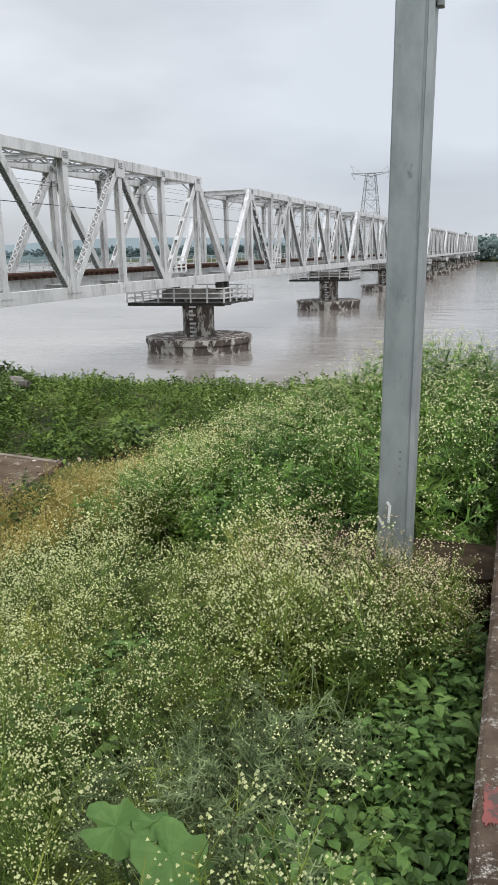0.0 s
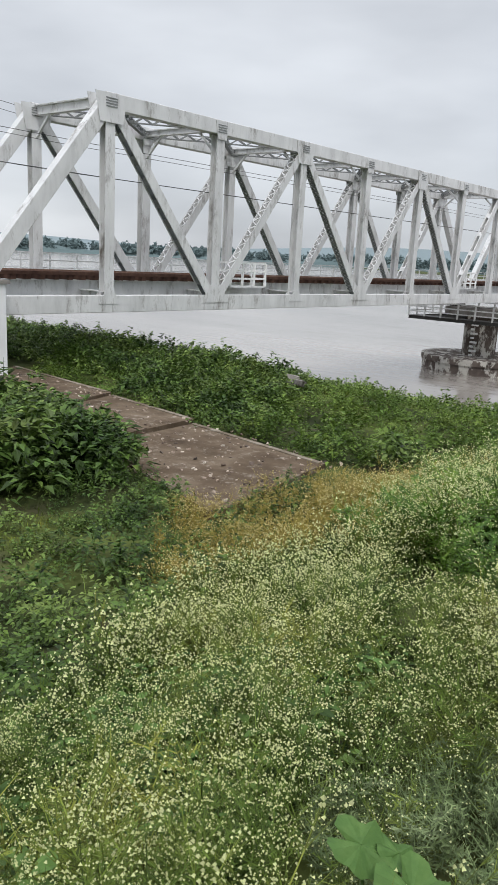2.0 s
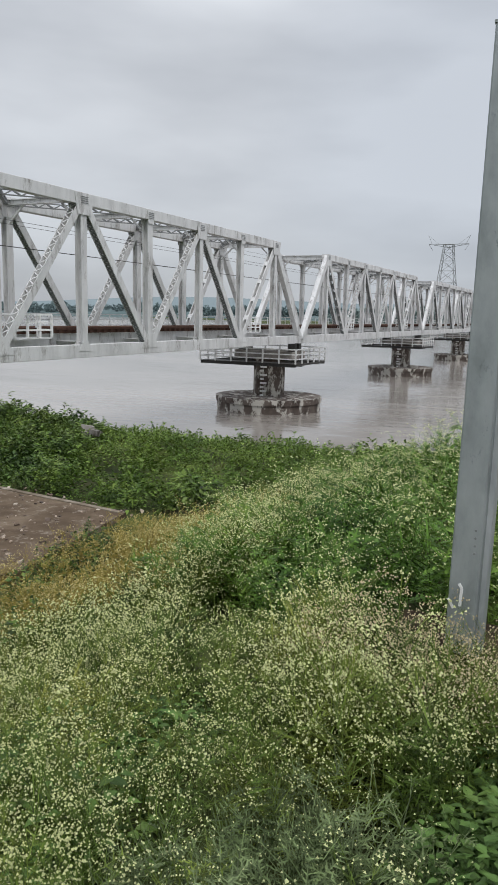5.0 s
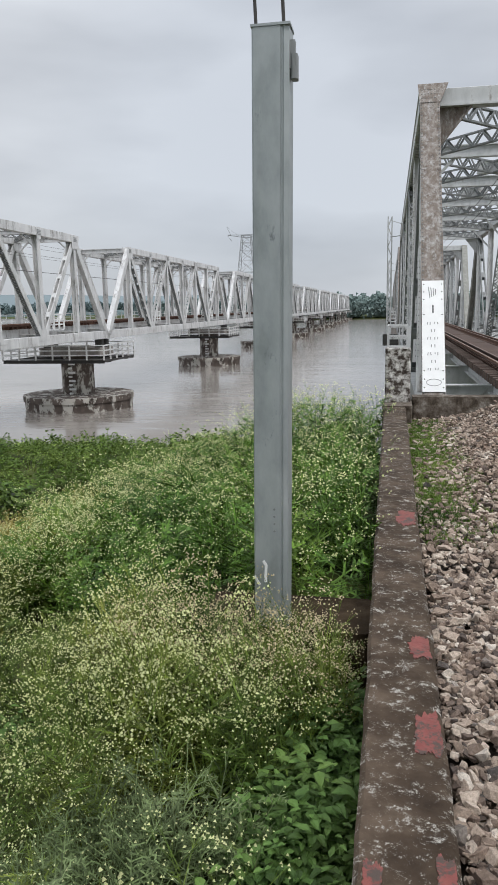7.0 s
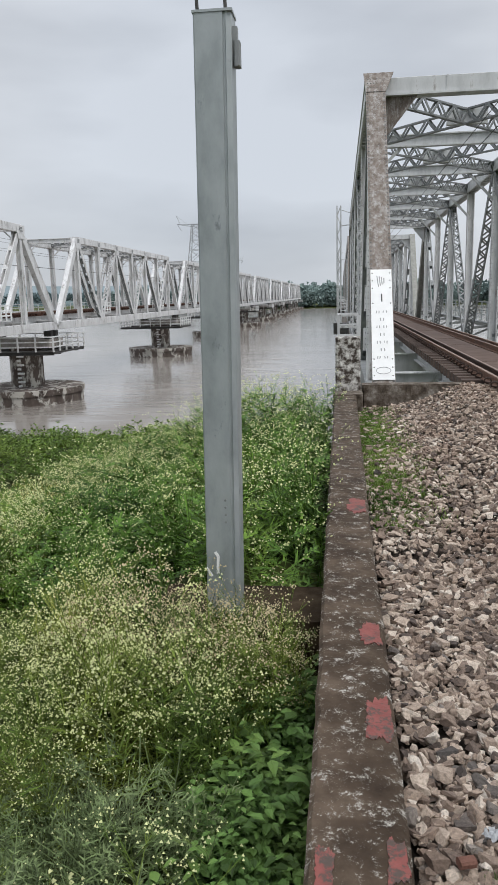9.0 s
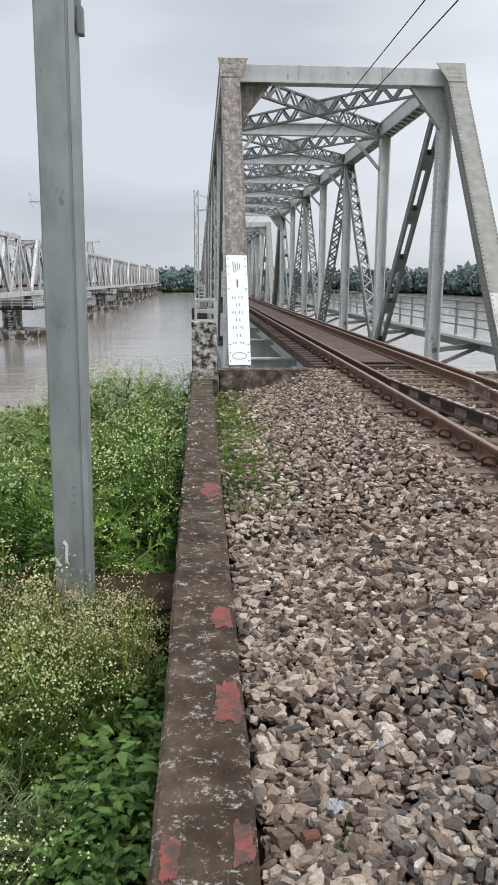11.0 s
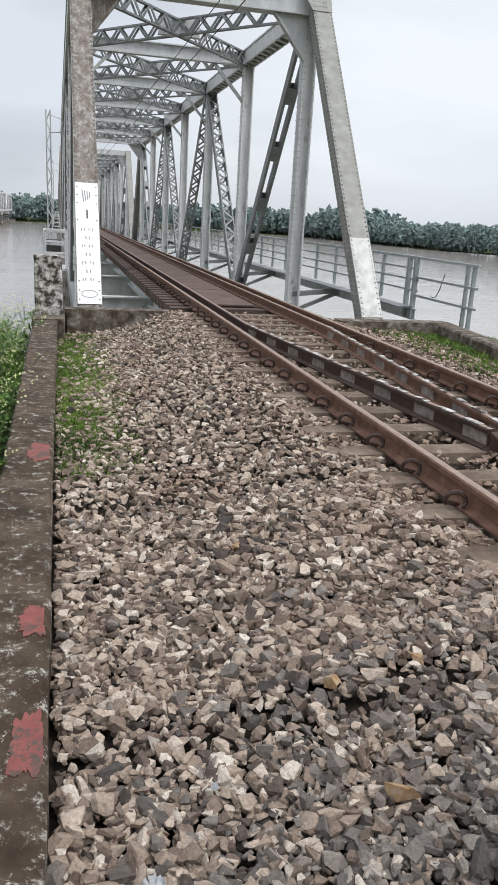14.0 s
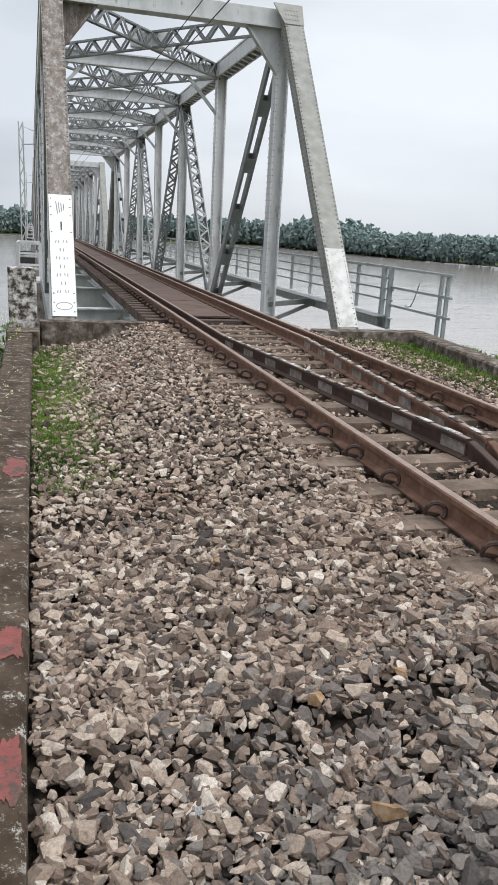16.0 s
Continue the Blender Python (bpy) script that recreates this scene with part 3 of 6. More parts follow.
wall_end = part("wall_end", Geo().box((0.10, 13.5, -0.75), (1.95, 13.85, -0.20), 0.03), M_blotched)
tagged(wall_end, "low blotched concrete ballast wall at the bridge end", "wall", kind="structure")
wing = Geo().box((5.05, 13.1, -0.75), (7.3, 13.5, -0.24), 0.03)
wing.bar((7.25, 13.48, -0.5), (6.75, 9.2, -0.52), 0.36, 0.5, c=0.03)
wing.bar((6.75, 9.25, -0.52), (6.6, 4.0, -0.56), 0.36, 0.5, c=0.03)
wall_wing = part("wall_wing", wing, M_blotched)
tagged(wall_wing, "low mossy concrete wing wall beside the track", "wall", kind="structure")

footing = part("post_footing", Geo().box((-1.6, 3.98, -1.3), (-0.42, 4.6, -0.66), 0.03), M_footing)
tagged(footing, "dark wet concrete footing of the steel post", "footing")

slab_geo = [[(-31.0, 18.6), (-23.5, 18.0), (-22.9, 15.4), (-30.0, 14.5)], [(-23.4, 18.0), (-18.4, 17.5), (-18.2, 13.7), (-22.8, 15.2)], [(-18.2, 17.3), (-12.2, 16.6), (-11.4, 11.0), (-18.0, 12.8)]]
pavement = thing("pavement_slab", "cracked brown wet concrete slabs on the river terrace", "pavement", kind="structure")
for k, c4 in enumerate(slab_geo):
    z1 = -3.92 - 0.10 * k
    g = Geo().add([(x, y, -4.6) for x, y in c4] + [(x, y, z1 - 0.03 * (j > 1)) for j, (x, y) in enumerate(c4)], [(4, 5, 6, 7), (0, 1, 5, 4), (1, 2, 6, 5), (2, 3, 7, 6), (3, 0, 4, 7)])
    part("slab", g, M_slab, pavement)
    (xa, ya), (xb, yb) = c4[0], c4[1]
    part("edge_strip", Geo().bar((xa + 0.1, ya - 0.14, z1 + 0.012), (xb - 0.1, yb - 0.14, z1 + 0.012), 0.18, 0.045, c=0.01), M_edge, pavement, "paler raised concrete edge")


# ---- far bridge: welded through-truss spans ----
XL, YL, PL, GAP = -30.3, 15.64, 7.62, 0.5
SPAN = 8 * PL
ZB, ZT, WL = -1.06, 8.24, 5.9


def plates(g, a, b, w, dep, up, t):
    """Two side plates with their flanges, held apart along 'up'."""
    for s in (-1, 1):
        g.bar(a + up * s * (dep / 2 - t / 2), b + up * s * (dep / 2 - t / 2), w, t, up)


def lattice(a, b, w, dep, pitch=0.3, bar=0.11, up=(1, 0, 0)):
    """Crossed lacing bars alone, on both open faces of a member."""
    a, b, up = Vector(a), Vector(b), Vector(up)
    d = (b - a).normalized()
    side = d.cross(up).normalized()
    g, length = Geo(), (b - a).length
    k = max(2, int(length / pitch))
    for f in (-1, 1):
        for i in range(k):
            p, q = a + d * length * i / k, a + d * length * (i + 1) / k
            for s, o in ((-1, 0.482), (1, 0.505)):
                g.bar(p + up * s * dep * 0.42 + side * f * w * o, q - up * s * dep * 0.42 + side * f * w * o, bar, 0.018, side)
    return g


def laced(a, b, w, dep, pitch=0.42, flange=0.05, up=(1, 0, 0)):
    """A member of two side plates joined by zigzag lacing bars on its open faces."""
    a, b, up = Vector(a), Vector(b), Vector(up)
    d = (b - a).normalized()
    side = d.cross(up).normalized()
    g = Geo()
    plates(g, a, b, w, dep, up, flange)
    length = (b - a).length
    k = max(2, int(length / pitch))
    for f in (-1, 1):
        for i in range(k):
            p, q = a + d * length * i / k, a + d * length * (i + 1) / k
            s = 1 if i % 2 else -1
            g.bar(p + up * s * dep * 0.45 + side * f * w * 0.48, q - up * s * dep * 0.45 + side * f * w * 0.48, 0.075, 0.02, side)
    return g


def batten(a, b, w, dep, k=5, up=(1, 0, 0), flange=0.10):
    """Two side plates with a few batten plates across the open faces."""
    a, b, up = Vector(a), Vector(b), Vector(up)
    d = (b - a).normalized()
    side = d.cross(up).normalized()
    g = Geo()
    plates(g, a, b, w, dep, up, flange)
    for i in range(k + 1):
        p = a + (b - a) * (0.04 + 0.92 * i / k)
        for f in (-1, 1):
            g.bar(p - d * 0.25 + side * f * w * 0.48, p + d * 0.25 + side * f * w * 0.48, dep * 0.98, 0.02, side)
    return g


def rail_profile(s=1.0):
    return [(x * s, y * s) for x, y in ((-0.068, 0), (0.068, 0), (0.068, 0.012), (0.012, 0.03), (0.009, 0.115), (0.034, 0.125), (0.035, 0.156), (0.028, 0.163), (-0.028, 0.163), (-0.035, 0.156), (-0.034, 0.125), (-0.009, 0.115), (-0.012, 0.03), (-0.068, 0.012))]


def fence(parent, pts, top, mat, gap=1.6, rails=(1.0, 0.66, 0.33), r=0.035):
    """Railing posts and bars along pts, each a part of the thing."""
    upright = Geo().bar((0, 0, 0), (0, 0, top), r * 2, r * 2, (1, 0, 0)).mesh("railing_post", mat)
    done = set()
    for a, b in zip(pts, pts[1:]):
        a, b = Vector(a), Vector(b)
        k = max(1, round((b - a).length / gap))
        for i in range(k + 1):
            p = a + (b - a) * i / k
            key = (round(p.x, 2), round(p.y, 2))
            if key not in done:
                done.add(key)
                part("railing_post", upright, None, parent, at=pose(*p))
        for f in rails:
            part("railing_bar", Geo().bar(a + Vector((0, 0, top * f)), b + Vector((0, 0, top * f)), r * 1.5, r * 1.7), mat, parent)


def far_span():
    """One span with its first node at the origin, running along y; trusses at x = 0 and x = -WL."""
    s = thing("bridge_span", "grey-white painted steel through-truss railway bridge span", "truss bridge", "spans of the far bridge")
    node = lambda i, top, x: Vector((x, i * PL, ZT if top else ZB))
    for x in (0.0, -WL):
        part("bottom_chord", Geo().bar(node(0, 0, x), node(8, 0, x), 0.5, 0.82, c=0.02), M_silver, s)
        part("top_chord", Geo().bar(node(1, 1, x) - Vector((0, .3, 0)), node(7, 1, x) + Vector((0, .3, 0)), 0.55, 0.72, c=0.02), M_silver, s)
        for i, j in ((0, 1), (8, 7)):
            part("end_post", Geo().bar(node(i, 0, x), node(j, 1, x), 0.5, 0.72, c=0.02), M_silver, s)
        for i in range(1, 8):
            part("vertical", Geo().ibeam(node(i, 0, x), node(i, 1, x), 0.62 if i % 2 == 0 else 0.56, 0.46, 0.05, 0.05, (1, 0, 0)), M_silver, s)
        for i in range(1, 7):
            a, b = node(i, i % 2, x), node(i + 1, (i + 1) % 2, x)
            if i == 6:
                part("diagonal", batten(a, b, 0.56, 0.46), M_silver, s)
            elif i % 2 == 0:
                part("diagonal", laced(a, b, 0.50, 0.50, 0.32, 0.05), M_silver, s)
            else:
                g = Geo()
                plates(g, a, b, 0.52, 0.48, Vector((1, 0, 0)), 0.06)
                dg = part("diagonal", g, M_silver, s)
                # Shade on these downward faces is put into the lacing's darker steel.
                part("lacing", batten(a, b, 0.46, 0.34, 9, flange=0.01) if i == 1 else lattice(a, b, 0.50, 0.46), M_mid_steel, dg, "dull lacing bars, darkened for the shade on their faces")["kind"] = "stuff"
        for i in range(1, 8):
            for top in ((0, 1) if 0 < i < 8 else (0,)):
                p = node(i, top, x)
                big = (i % 2 == 1) == bool(top)
                w2, h2 = (0.85, 1.15) if big else (0.42, 0.62)
                dz = -0.25 if top else 0.28
                o = 0.30 if top else 0.27
                for e in (-o, o):
                    z0, z1 = p.z + dz - h2 * 0.62, p.z + dz + h2 * 0.62
                    if not top:
                        outline = [(-w2 - .25, p.z), (w2 + .25, p.z), (w2 * .55, z1), (-w2 * .55, z1)]
                    else:
                        outline = [(-w2 - .1, p.z + .3), (w2 + .1, p.z + .3), (w2 * .8, z0), (-w2 * .8, z0)]
                    vs = [(p.x + e + q, p.y + yy, zz) for q in (-.012, .012) for yy, zz in outline]
                    part("gusset_plate", Geo().add(vs, [(0, 1, 2, 3), (7, 6, 5, 4)] + [(m, (m + 1) % 4, 4 + (m + 1) % 4, 4 + m) for m in range(4)]), M_silver, s)
        g = Geo()
        for i in range(1, 8):
            for k in range(4):
                g.bar((x + 0.33, i * PL - 0.34, ZT + 0.1 - k * 0.12), (x + 0.33, i * PL + 0.34, ZT + 0.1 - k * 0.12), 0.035, 0.035)
        part("splice_bolting", g, M_mid_steel, s)["kind"] = "stuff"
    for i in range(1, 8):
        part("top_strut", Geo().ibeam((0, i * PL, ZT), (-WL, i * PL, ZT), 0.35, 0.5 if i in (1, 7) else 0.35, 0.04, 0.05), M_silver, s)
        for x0, x1 in ((0, -1.5), (-WL, -WL + 1.5)):
            part("knee_brace", Geo().bar((x0, i * PL, ZT - 1.5), (x1, i * PL, ZT - 0.1), 0.12, 0.12), M_silver, s)
    for i in range(1, 7):
        for a, b in (((0, i), (-WL, i + 1)), ((-WL, i), (0, i + 1))):
            part("top_lateral", laced((a[0], a[1] * PL, ZT), (b[0], b[1] * PL, ZT), 0.22, 0.34, 0.5, 0.05, (0, 0, 1)), M_mid_steel, s)
    for i in range(0, 9):
        part("cross_girder", Geo().ibeam((0, i * PL, ZB + 0.15), (-WL, i * PL, ZB + 0.15), 0.4, 0.9, 0.03, 0.05), M_silver, s)
    for x in (-WL / 2 - 0.95, -WL / 2 + 0.95):
        part("stringer", Geo().ibeam((x, 0, ZB + 0.62), (x, SPAN, ZB + 0.62), 0.34, 0.86, 0.03, 0.04), M_silver, s)
    tie = Geo().box((-1.45, -0.14, 0), (1.45, 0.14, 0.24)).mesh("sleeper", M_timber_brown)
    for k in range(int(SPAN / 0.8)):
        part("sleeper", tie, None, s, at=pose(-WL / 2, k * 0.8 + 0.2, ZB + 1.05))
    for x in (-0.87, 0.87, -0.62, 0.62):
        part("rail", Geo().sweep(rail_profile(), (-WL / 2 + x, 0, ZB + 1.29), (-WL / 2 + x, SPAN, ZB + 1.29)), M_rust, s)
    for x in (-1.42, 1.42):
        part("guard_timber", Geo().bar((-WL / 2 + x, 0, ZB + 1.36), (-WL / 2 + x, SPAN, ZB + 1.36), 0.16, 0.16), M_timber_brown, s)
    part("walkway", Geo().box((-WL - 1.5, 0, ZB + 0.95), (-WL - 0.4, SPAN, ZB + 1.02)), M_mid_steel, s)
    fence(s, [(-WL - 1.45, 0, ZB + 1.0), (-WL - 1.45, SPAN, ZB + 1.0)], 1.25, M_silver, 1.9)
    for y0 in (2.25 * PL, 6.3 * PL):
        part("refuge_platform", Geo().box((-1.5, y0, ZB + 0.80), (-0.35, y0 + 3.2, ZB + 0.88)), M_silver, s)
        fence(s, [(-1.5, y0, ZB + 0.88), (-0.35, y0, ZB + 0.88), (-0.35, y0 + 3.2, ZB + 0.88), (-1.5, y0 + 3.2, ZB + 0.88)], 1.35, M_white_paint, 1.1, r=0.06)
    return s


first = far_span()
first.matrix_basis = pose(XL, YL, 0)
for k in range(1, 9):
    copy_thing(first, pose(XL, YL + k * (SPAN + GAP), 0))


def prism(geo, x, y, r, z0, z1, k=12, turn=0.0, squash=1.0, r1=None):
    lo = [(x + r * math.cos(turn + 2 * math.pi * i / k), y + squash * r * math.sin(turn + 2 * math.pi * i / k), z0) for i in range(k)]
    r1 = r1 or r
    hi = [(x + r1 * math.cos(turn + 2 * math.pi * i / k), y + squash * r1 * math.sin(turn + 2 * math.pi * i / k), z1) for i in range(k)]
    return geo.add(lo + hi, [(i, (i + 1) % k, k + (i + 1) % k, k + i) for i in range(k)] + [tuple(reversed(range(k))), tuple(range(k, 2 * k))])


def far_pier():
    p = thing("bridge_pier", "stained concrete bridge pier on a wide round well cap", "bridge pier", "piers of the far bridge")
    g = prism(Geo(), 0, 0, 5.8, -13.5, -8.0, 22)
    prism(g, 0, 0, 5.95, -8.0, -7.42, 22)
    part("well_cap", g, M_caisson, p, "dark streaked concrete well cap")
    part("shaft", Geo().bar((0, 0, -7.42), (0, 0, -3.2), 2.75, 3.2, (1, 0, 0), 0.7), M_caisson, p)
    part("pier_cap", Geo().box((-3.6, -1.8, -3.2), (3.6, 1.8, -2.4), 0.2), M_pier, p)
    for x in (-WL / 2, WL / 2):
        for y in (-0.7, 0.7):
            part("bearing", Geo().box((x - 0.4, y - 0.35, -2.4), (x + 0.4, y + 0.35, -1.56), 0.04), M_dark_steel, p)
    for y in (-4.45, -2.6, 2.6, 4.45):
        part("platform_beam", Geo().ibeam((-6.3, y, -3.70), (4.9, y, -3.70), 0.22, 0.34), M_dark_steel, p)
    for x in np.arange(-6.2, 4.9, 1.58):
        part("platform_joist", Geo().bar((x, -4.5, -3.66), (x, 4.5, -3.66), 0.14, 0.2), M_dark_steel, p)
    for y0, y1 in ((-4.6, -2.7), (2.7, 4.6)):
        part("platform_deck", Geo().box((-6.3, y0, -3.56), (4.9, y1, -3.52)), M_dark_steel, p)
    fence(p, [(-6.3, -4.6, -3.54), (4.9, -4.6, -3.54), (4.9, 4.6, -3.54), (-6.3, 4.6, -3.54), (-6.3, -4.6, -3.54)], 1.5, M_silver, 1.9, r=0.07)
    for k in range(9):
        part("gauge_mark", Geo().box((-0.35, -1.72, -7.4 + 0.45 * k), (0.35 if k % 2 else 0.0, -1.48, -7.2 + 0.45 * k)), M_white_paint, p, "white water-level gauge mark")
    return p


pier = far_pier()
pier.matrix_basis = pose(XL - WL / 2 - 0.6, YL + SPAN + GAP / 2, 0)
for k in range(2, 10):
    copy_thing(pier, pose(XL - WL / 2 - 0.6, YL + k * (SPAN + GAP) - GAP / 2, 0))

far_abut = thing("bridge_abutment", "white limewashed abutment of the far bridge", "abutment")
part("front_wall", Geo().box((XL - WL - 1.2, YL - 9, -9.5), (XL + 1.1, YL + 1.35, -1.60), 0.05), M_abut, far_abut)
part("pillar", Geo().box((XL + 0.36, YL - 2.3, -9.5), (XL + 1.14, YL + 1.35, -0.07), 0.03), M_abut, far_abut)
part("coping", Geo().box((XL + 0.34, YL - 2.45, -0.07), (XL + 1.26, YL + 1.50, 0.07), 0.03), M_pier, far_abut)
part("side_wall", Geo().box((XL + 0.36, YL - 9, -1.6), (XL + 1.10, YL - 2.3, -0.62), 0.03), M_abut, far_abut)
part("side_coping", Geo().box((XL + 0.34, YL - 9, -0.62), (XL + 1.18, YL - 2.3, -0.52), 0.02), M_pier, far_abut)
M_blue = material("faded_blue_paint", [(0.08, 0.16, 0.30), (0.16, 0.26, 0.42), (0.55, 0.58, 0.60)], 0.7, 0, 6, 6, 0.1)
part("painted_band", Geo().box((XL + 0.40, YL - 8.9, -0.52), (XL + 1.0, YL - 2.35, -0.12), 0.02), M_blue, far_abut, "faded blue painted parapet band")


# ---- near bridge: riveted through-truss spans ----
XN, WN, YN, PN = 0.58, 5.86, 14.62, 6.85
ZNB, ZNT = -1.16, 6.69
NODES = [0.0] + [6.15 + PN * i for i in range(7)] + [12.3 + PN * 6]
NSPAN = NODES[8]


def rivets(geo, a, b, out, gap=0.12, r=0.026):
    """Low domed heads from a to b, standing out along 'out'."""
    a, b, out = Vector(a), Vector(b), Vector(out).normalized()
    d = (b - a).normalized()
    s = d.cross(out)
    for i in range(int((b - a).length / gap)):
        p = a + d * gap * (i + 0.5)
        ring = [p + (d * math.cos(q) + s * math.sin(q)) * r for q in (0, 1.257, 2.513, 3.77, 5.027)]
        geo.add(ring + [p + out * r * 0.8], [(j, (j + 1) % 5, 5) for j in range(5)])


def near_span(detail):
    s = thing("bridge_span", "weathered grey riveted steel through-truss railway bridge span", "truss bridge", "spans of the near bridge")
    node = lambda i, top, x: Vector((x, NODES[i], ZNT if top else ZNB))
    for x, inner in ((0.0, 1), (WN, -1)):
        part("bottom_chord", Geo().bar(node(0, 0, x), node(8, 0, x), 0.44, 0.5, c=0.01), M_mid_steel, s)
        g = Geo().bar(node(1, 1, x) + Vector((0, -.5, .22)), node(7, 1, x) + Vector((0, .5, .22)), 0.52, 0.05)
        for e in (-0.2, 0.2):
            g.bar(node(1, 1, x) + Vector((e, 0, 0)), node(7, 1, x) + Vector((e, 0, 0)), 0.06, 0.42)
        for i in range(int((NODES[7] - NODES[1]) / 0.5)):
            y = NODES[1] + 0.5 * i
            g.bar((x - 0.22, y, ZNT - 0.2), (x + 0.22, y + 0.45, ZNT - 0.2), 0.08, 0.02)
        part("top_chord", g, M_silver_old, s)
        for i, j in ((0, 1), (8, 7)):
            a, b = node(i, 0, x), node(j, 1, x) + Vector((0, -0.42 if i == 0 else 0.42, 0.1))
            d = (b - a).normalized()
            nrm = Vector((0, -abs(d.z), d.y * (1 if i == 0 else -1))).normalized() if i == 0 else Vector((0, abs(d.z), abs(d.y))).normalized()
            section = [(-0.24, 0.22), (-0.24, 0.19), (-0.21, 0.19), (-0.21, -0.2), (-0.16, -0.2), (-0.16, 0.18), (0.16, 0.18), (0.16, -0.2), (0.21, -0.2), (0.21, 0.19), (0.24, 0.19), (0.24, 0.22)]
            g = Geo().sweep(section, a, b, nrm)
            post = part("end_post", g, [M_post_rusty if (x < 1 and not i) else M_post_olive], s)
            if detail and i == 0:
                g = Geo()
                for e in (-0.205, 0.205):
                    rivets(g, a + nrm * 0.22 + Vector((e, 0, 0)), b + nrm * 0.22 + Vector((e, 0, 0)), nrm)
                for e in (-0.1, 0.1):
                    rivets(g, a + nrm * e + Vector((-0.215, 0, 0)), b + nrm * e + Vector((-0.215, 0, 0)), (-1, 0, 0))
                    rivets(g, a + nrm * e + Vector((0.215, 0, 0)), b + nrm * e + Vector((0.215, 0, 0)), (1, 0, 0))
                part("rivets", g, M_rivet, post)["kind"] = "stuff"
                c0, c1 = b - d * 0.55 + nrm * 0.235, b + d * 0.12 + nrm * 0.235
                cap = [c0 + Vector((-0.25, 0, 0)), c0 + Vector((0.25, 0, 0)), c1 + Vector((0.46, 0, 0)), c1 + Vector((-0.30, 0, 0))]
                if x > 1:
                    cap = [c0 + Vector((-0.25, 0, 0)), c0 + Vector((0.25, 0, 0)), c1 + Vector((0.30, 0, 0)), c1 + Vector((-0.46, 0, 0))]
                gg = Geo().add([p - nrm * 0.03 for p in cap] + cap, [(0, 1, 2, 3), (4, 5, 6, 7)] + [(m, (m + 1) % 4, 4 + (m + 1) % 4, 4 + m) for m in range(4)])
                part("corner_gusset", gg, M_post_rusty if x < 1 else M_post_olive, s)
                gg = Geo()
                for q in range(4):
                    rivets(gg, c0 + d * 0.15 * q + Vector((-0.24, 0, 0)), c0 + d * 0.15 * q + Vector((0.24, 0, 0)), nrm, 0.08, 0.02)
                part("rivets", gg, M_rivet, post)["kind"] = "stuff"
        for i in range(1, 8):
            w = 0.36
            g = Geo().ibeam(node(i, 0, x), node(i, 1, x), w, 0.34, 0.04, 0.04, (1, 0, 0))
            v = part("vertical", g, M_silver_old if i % 2 else M_silver, s)
            if detail and i < 4:
                g = Geo()
                for e in (-0.15, 0.15):
                    rivets(g, Vector((x - 0.19, NODES[i] + e, 0)), Vector((x - 0.19, NODES[i] + e, ZNT - .4)), (-1, 0, 0), 0.16, 0.019)
                    rivets(g, Vector((x + e * 0.9, NODES[i] - 0.18, 0)), Vector((x + e * 0.9, NODES[i] - 0.18, ZNT - .4)), (0, -1, 0), 0.16, 0.017)
                part("rivets", g, M_mid_steel, v)["kind"] = "stuff"
        for i in range(1, 7):
            a, b = node(i, i % 2, x), node(i + 1, (i + 1) % 2, x)
            part("diagonal", batten(a, b, 0.30, 0.36, 5, flange=0.08) if i in (1, 6) else laced(a, b, 0.30, 0.40, 0.36, 0.04), M_mid_steel, s)
    for i in range(1, 8):
        y = NODES[i]
        if i in (1, 7):
            y += -0.3 if i == 1 else 0.3
            g = Geo().bar((0.2, y, ZNT + 0.02), (WN - 0.2, y, ZNT + 0.02), 0.3, 0.40, c=0.01)
            g.bar((0.2, y, ZNT - 0.2), (WN - 0.2, y, ZNT - 0.2), 0.42, 0.04)
            for q in (1.8, 4.0):
                g.box((q, y - 0.17, ZNT - 0.18), (q + 0.05, y + 0.17, ZNT + 0.22))
            part("portal_beam", g, M_silver_old, s)
            for x0, d in ((0.2, 1), (WN - 0.2, -1)):
                vs = [(x0, y + q, zz) if k == 0 else ((x0 + d * 0.85, y + q, zz)) for q in (-.03, .03) for k, zz in ((0, ZNT - 1.25), (0, ZNT - 0.2), (1, ZNT - 0.2))]
                g = Geo().add(vs, [(0, 1, 2), (5, 4, 3), (0, 1, 4, 3), (1, 2, 5, 4), (2, 0, 3, 5)])
                g.bar((x0, y, ZNT - 1.27), (x0 + d * 0.87, y, ZNT - 0.2), 0.2, 0.05)
                part("portal_bracket", g, M_post_rusty if d == 1 else M_silver_old, s)
        else:
            part("top_strut", Geo().ibeam((0.2, y, ZNT), (WN - 0.2, y, ZNT), 0.26, 0.42, 0.03, 0.04), M_silver_old, s)
        for x0, d in ((0.0, 1), (WN, -1)):
            if i not in (1, 7):
                part("knee_brace", Geo().bar((x0, y, ZNT - 1.5), (x0 + d * 1.3, y, ZNT - 0.1), 0.1, 0.1), M_silver_old, s)
    for i in range(1, 7):
        # Laterals use darker steel: shade inside the truss top is in their colour.
        g0 = laced((0.1, NODES[i], ZNT - 0.02), (WN - 0.1, NODES[i + 1], ZNT - 0.02), 0.13, 0.46, 0.40, 0.05, (0, 0, 1))
        part("top_lateral", g0, M_mid_steel, s)
        g0 = laced((WN - 0.1, NODES[i], ZNT + 0.0), (0.1, NODES[i + 1], ZNT + 0.0), 0.13, 0.46, 0.40, 0.05, (0, 0, 1))
        part("top_lateral", g0, M_mid_steel, s)
        c = Vector((WN / 2, NODES[i] + PN / 2, ZNT))
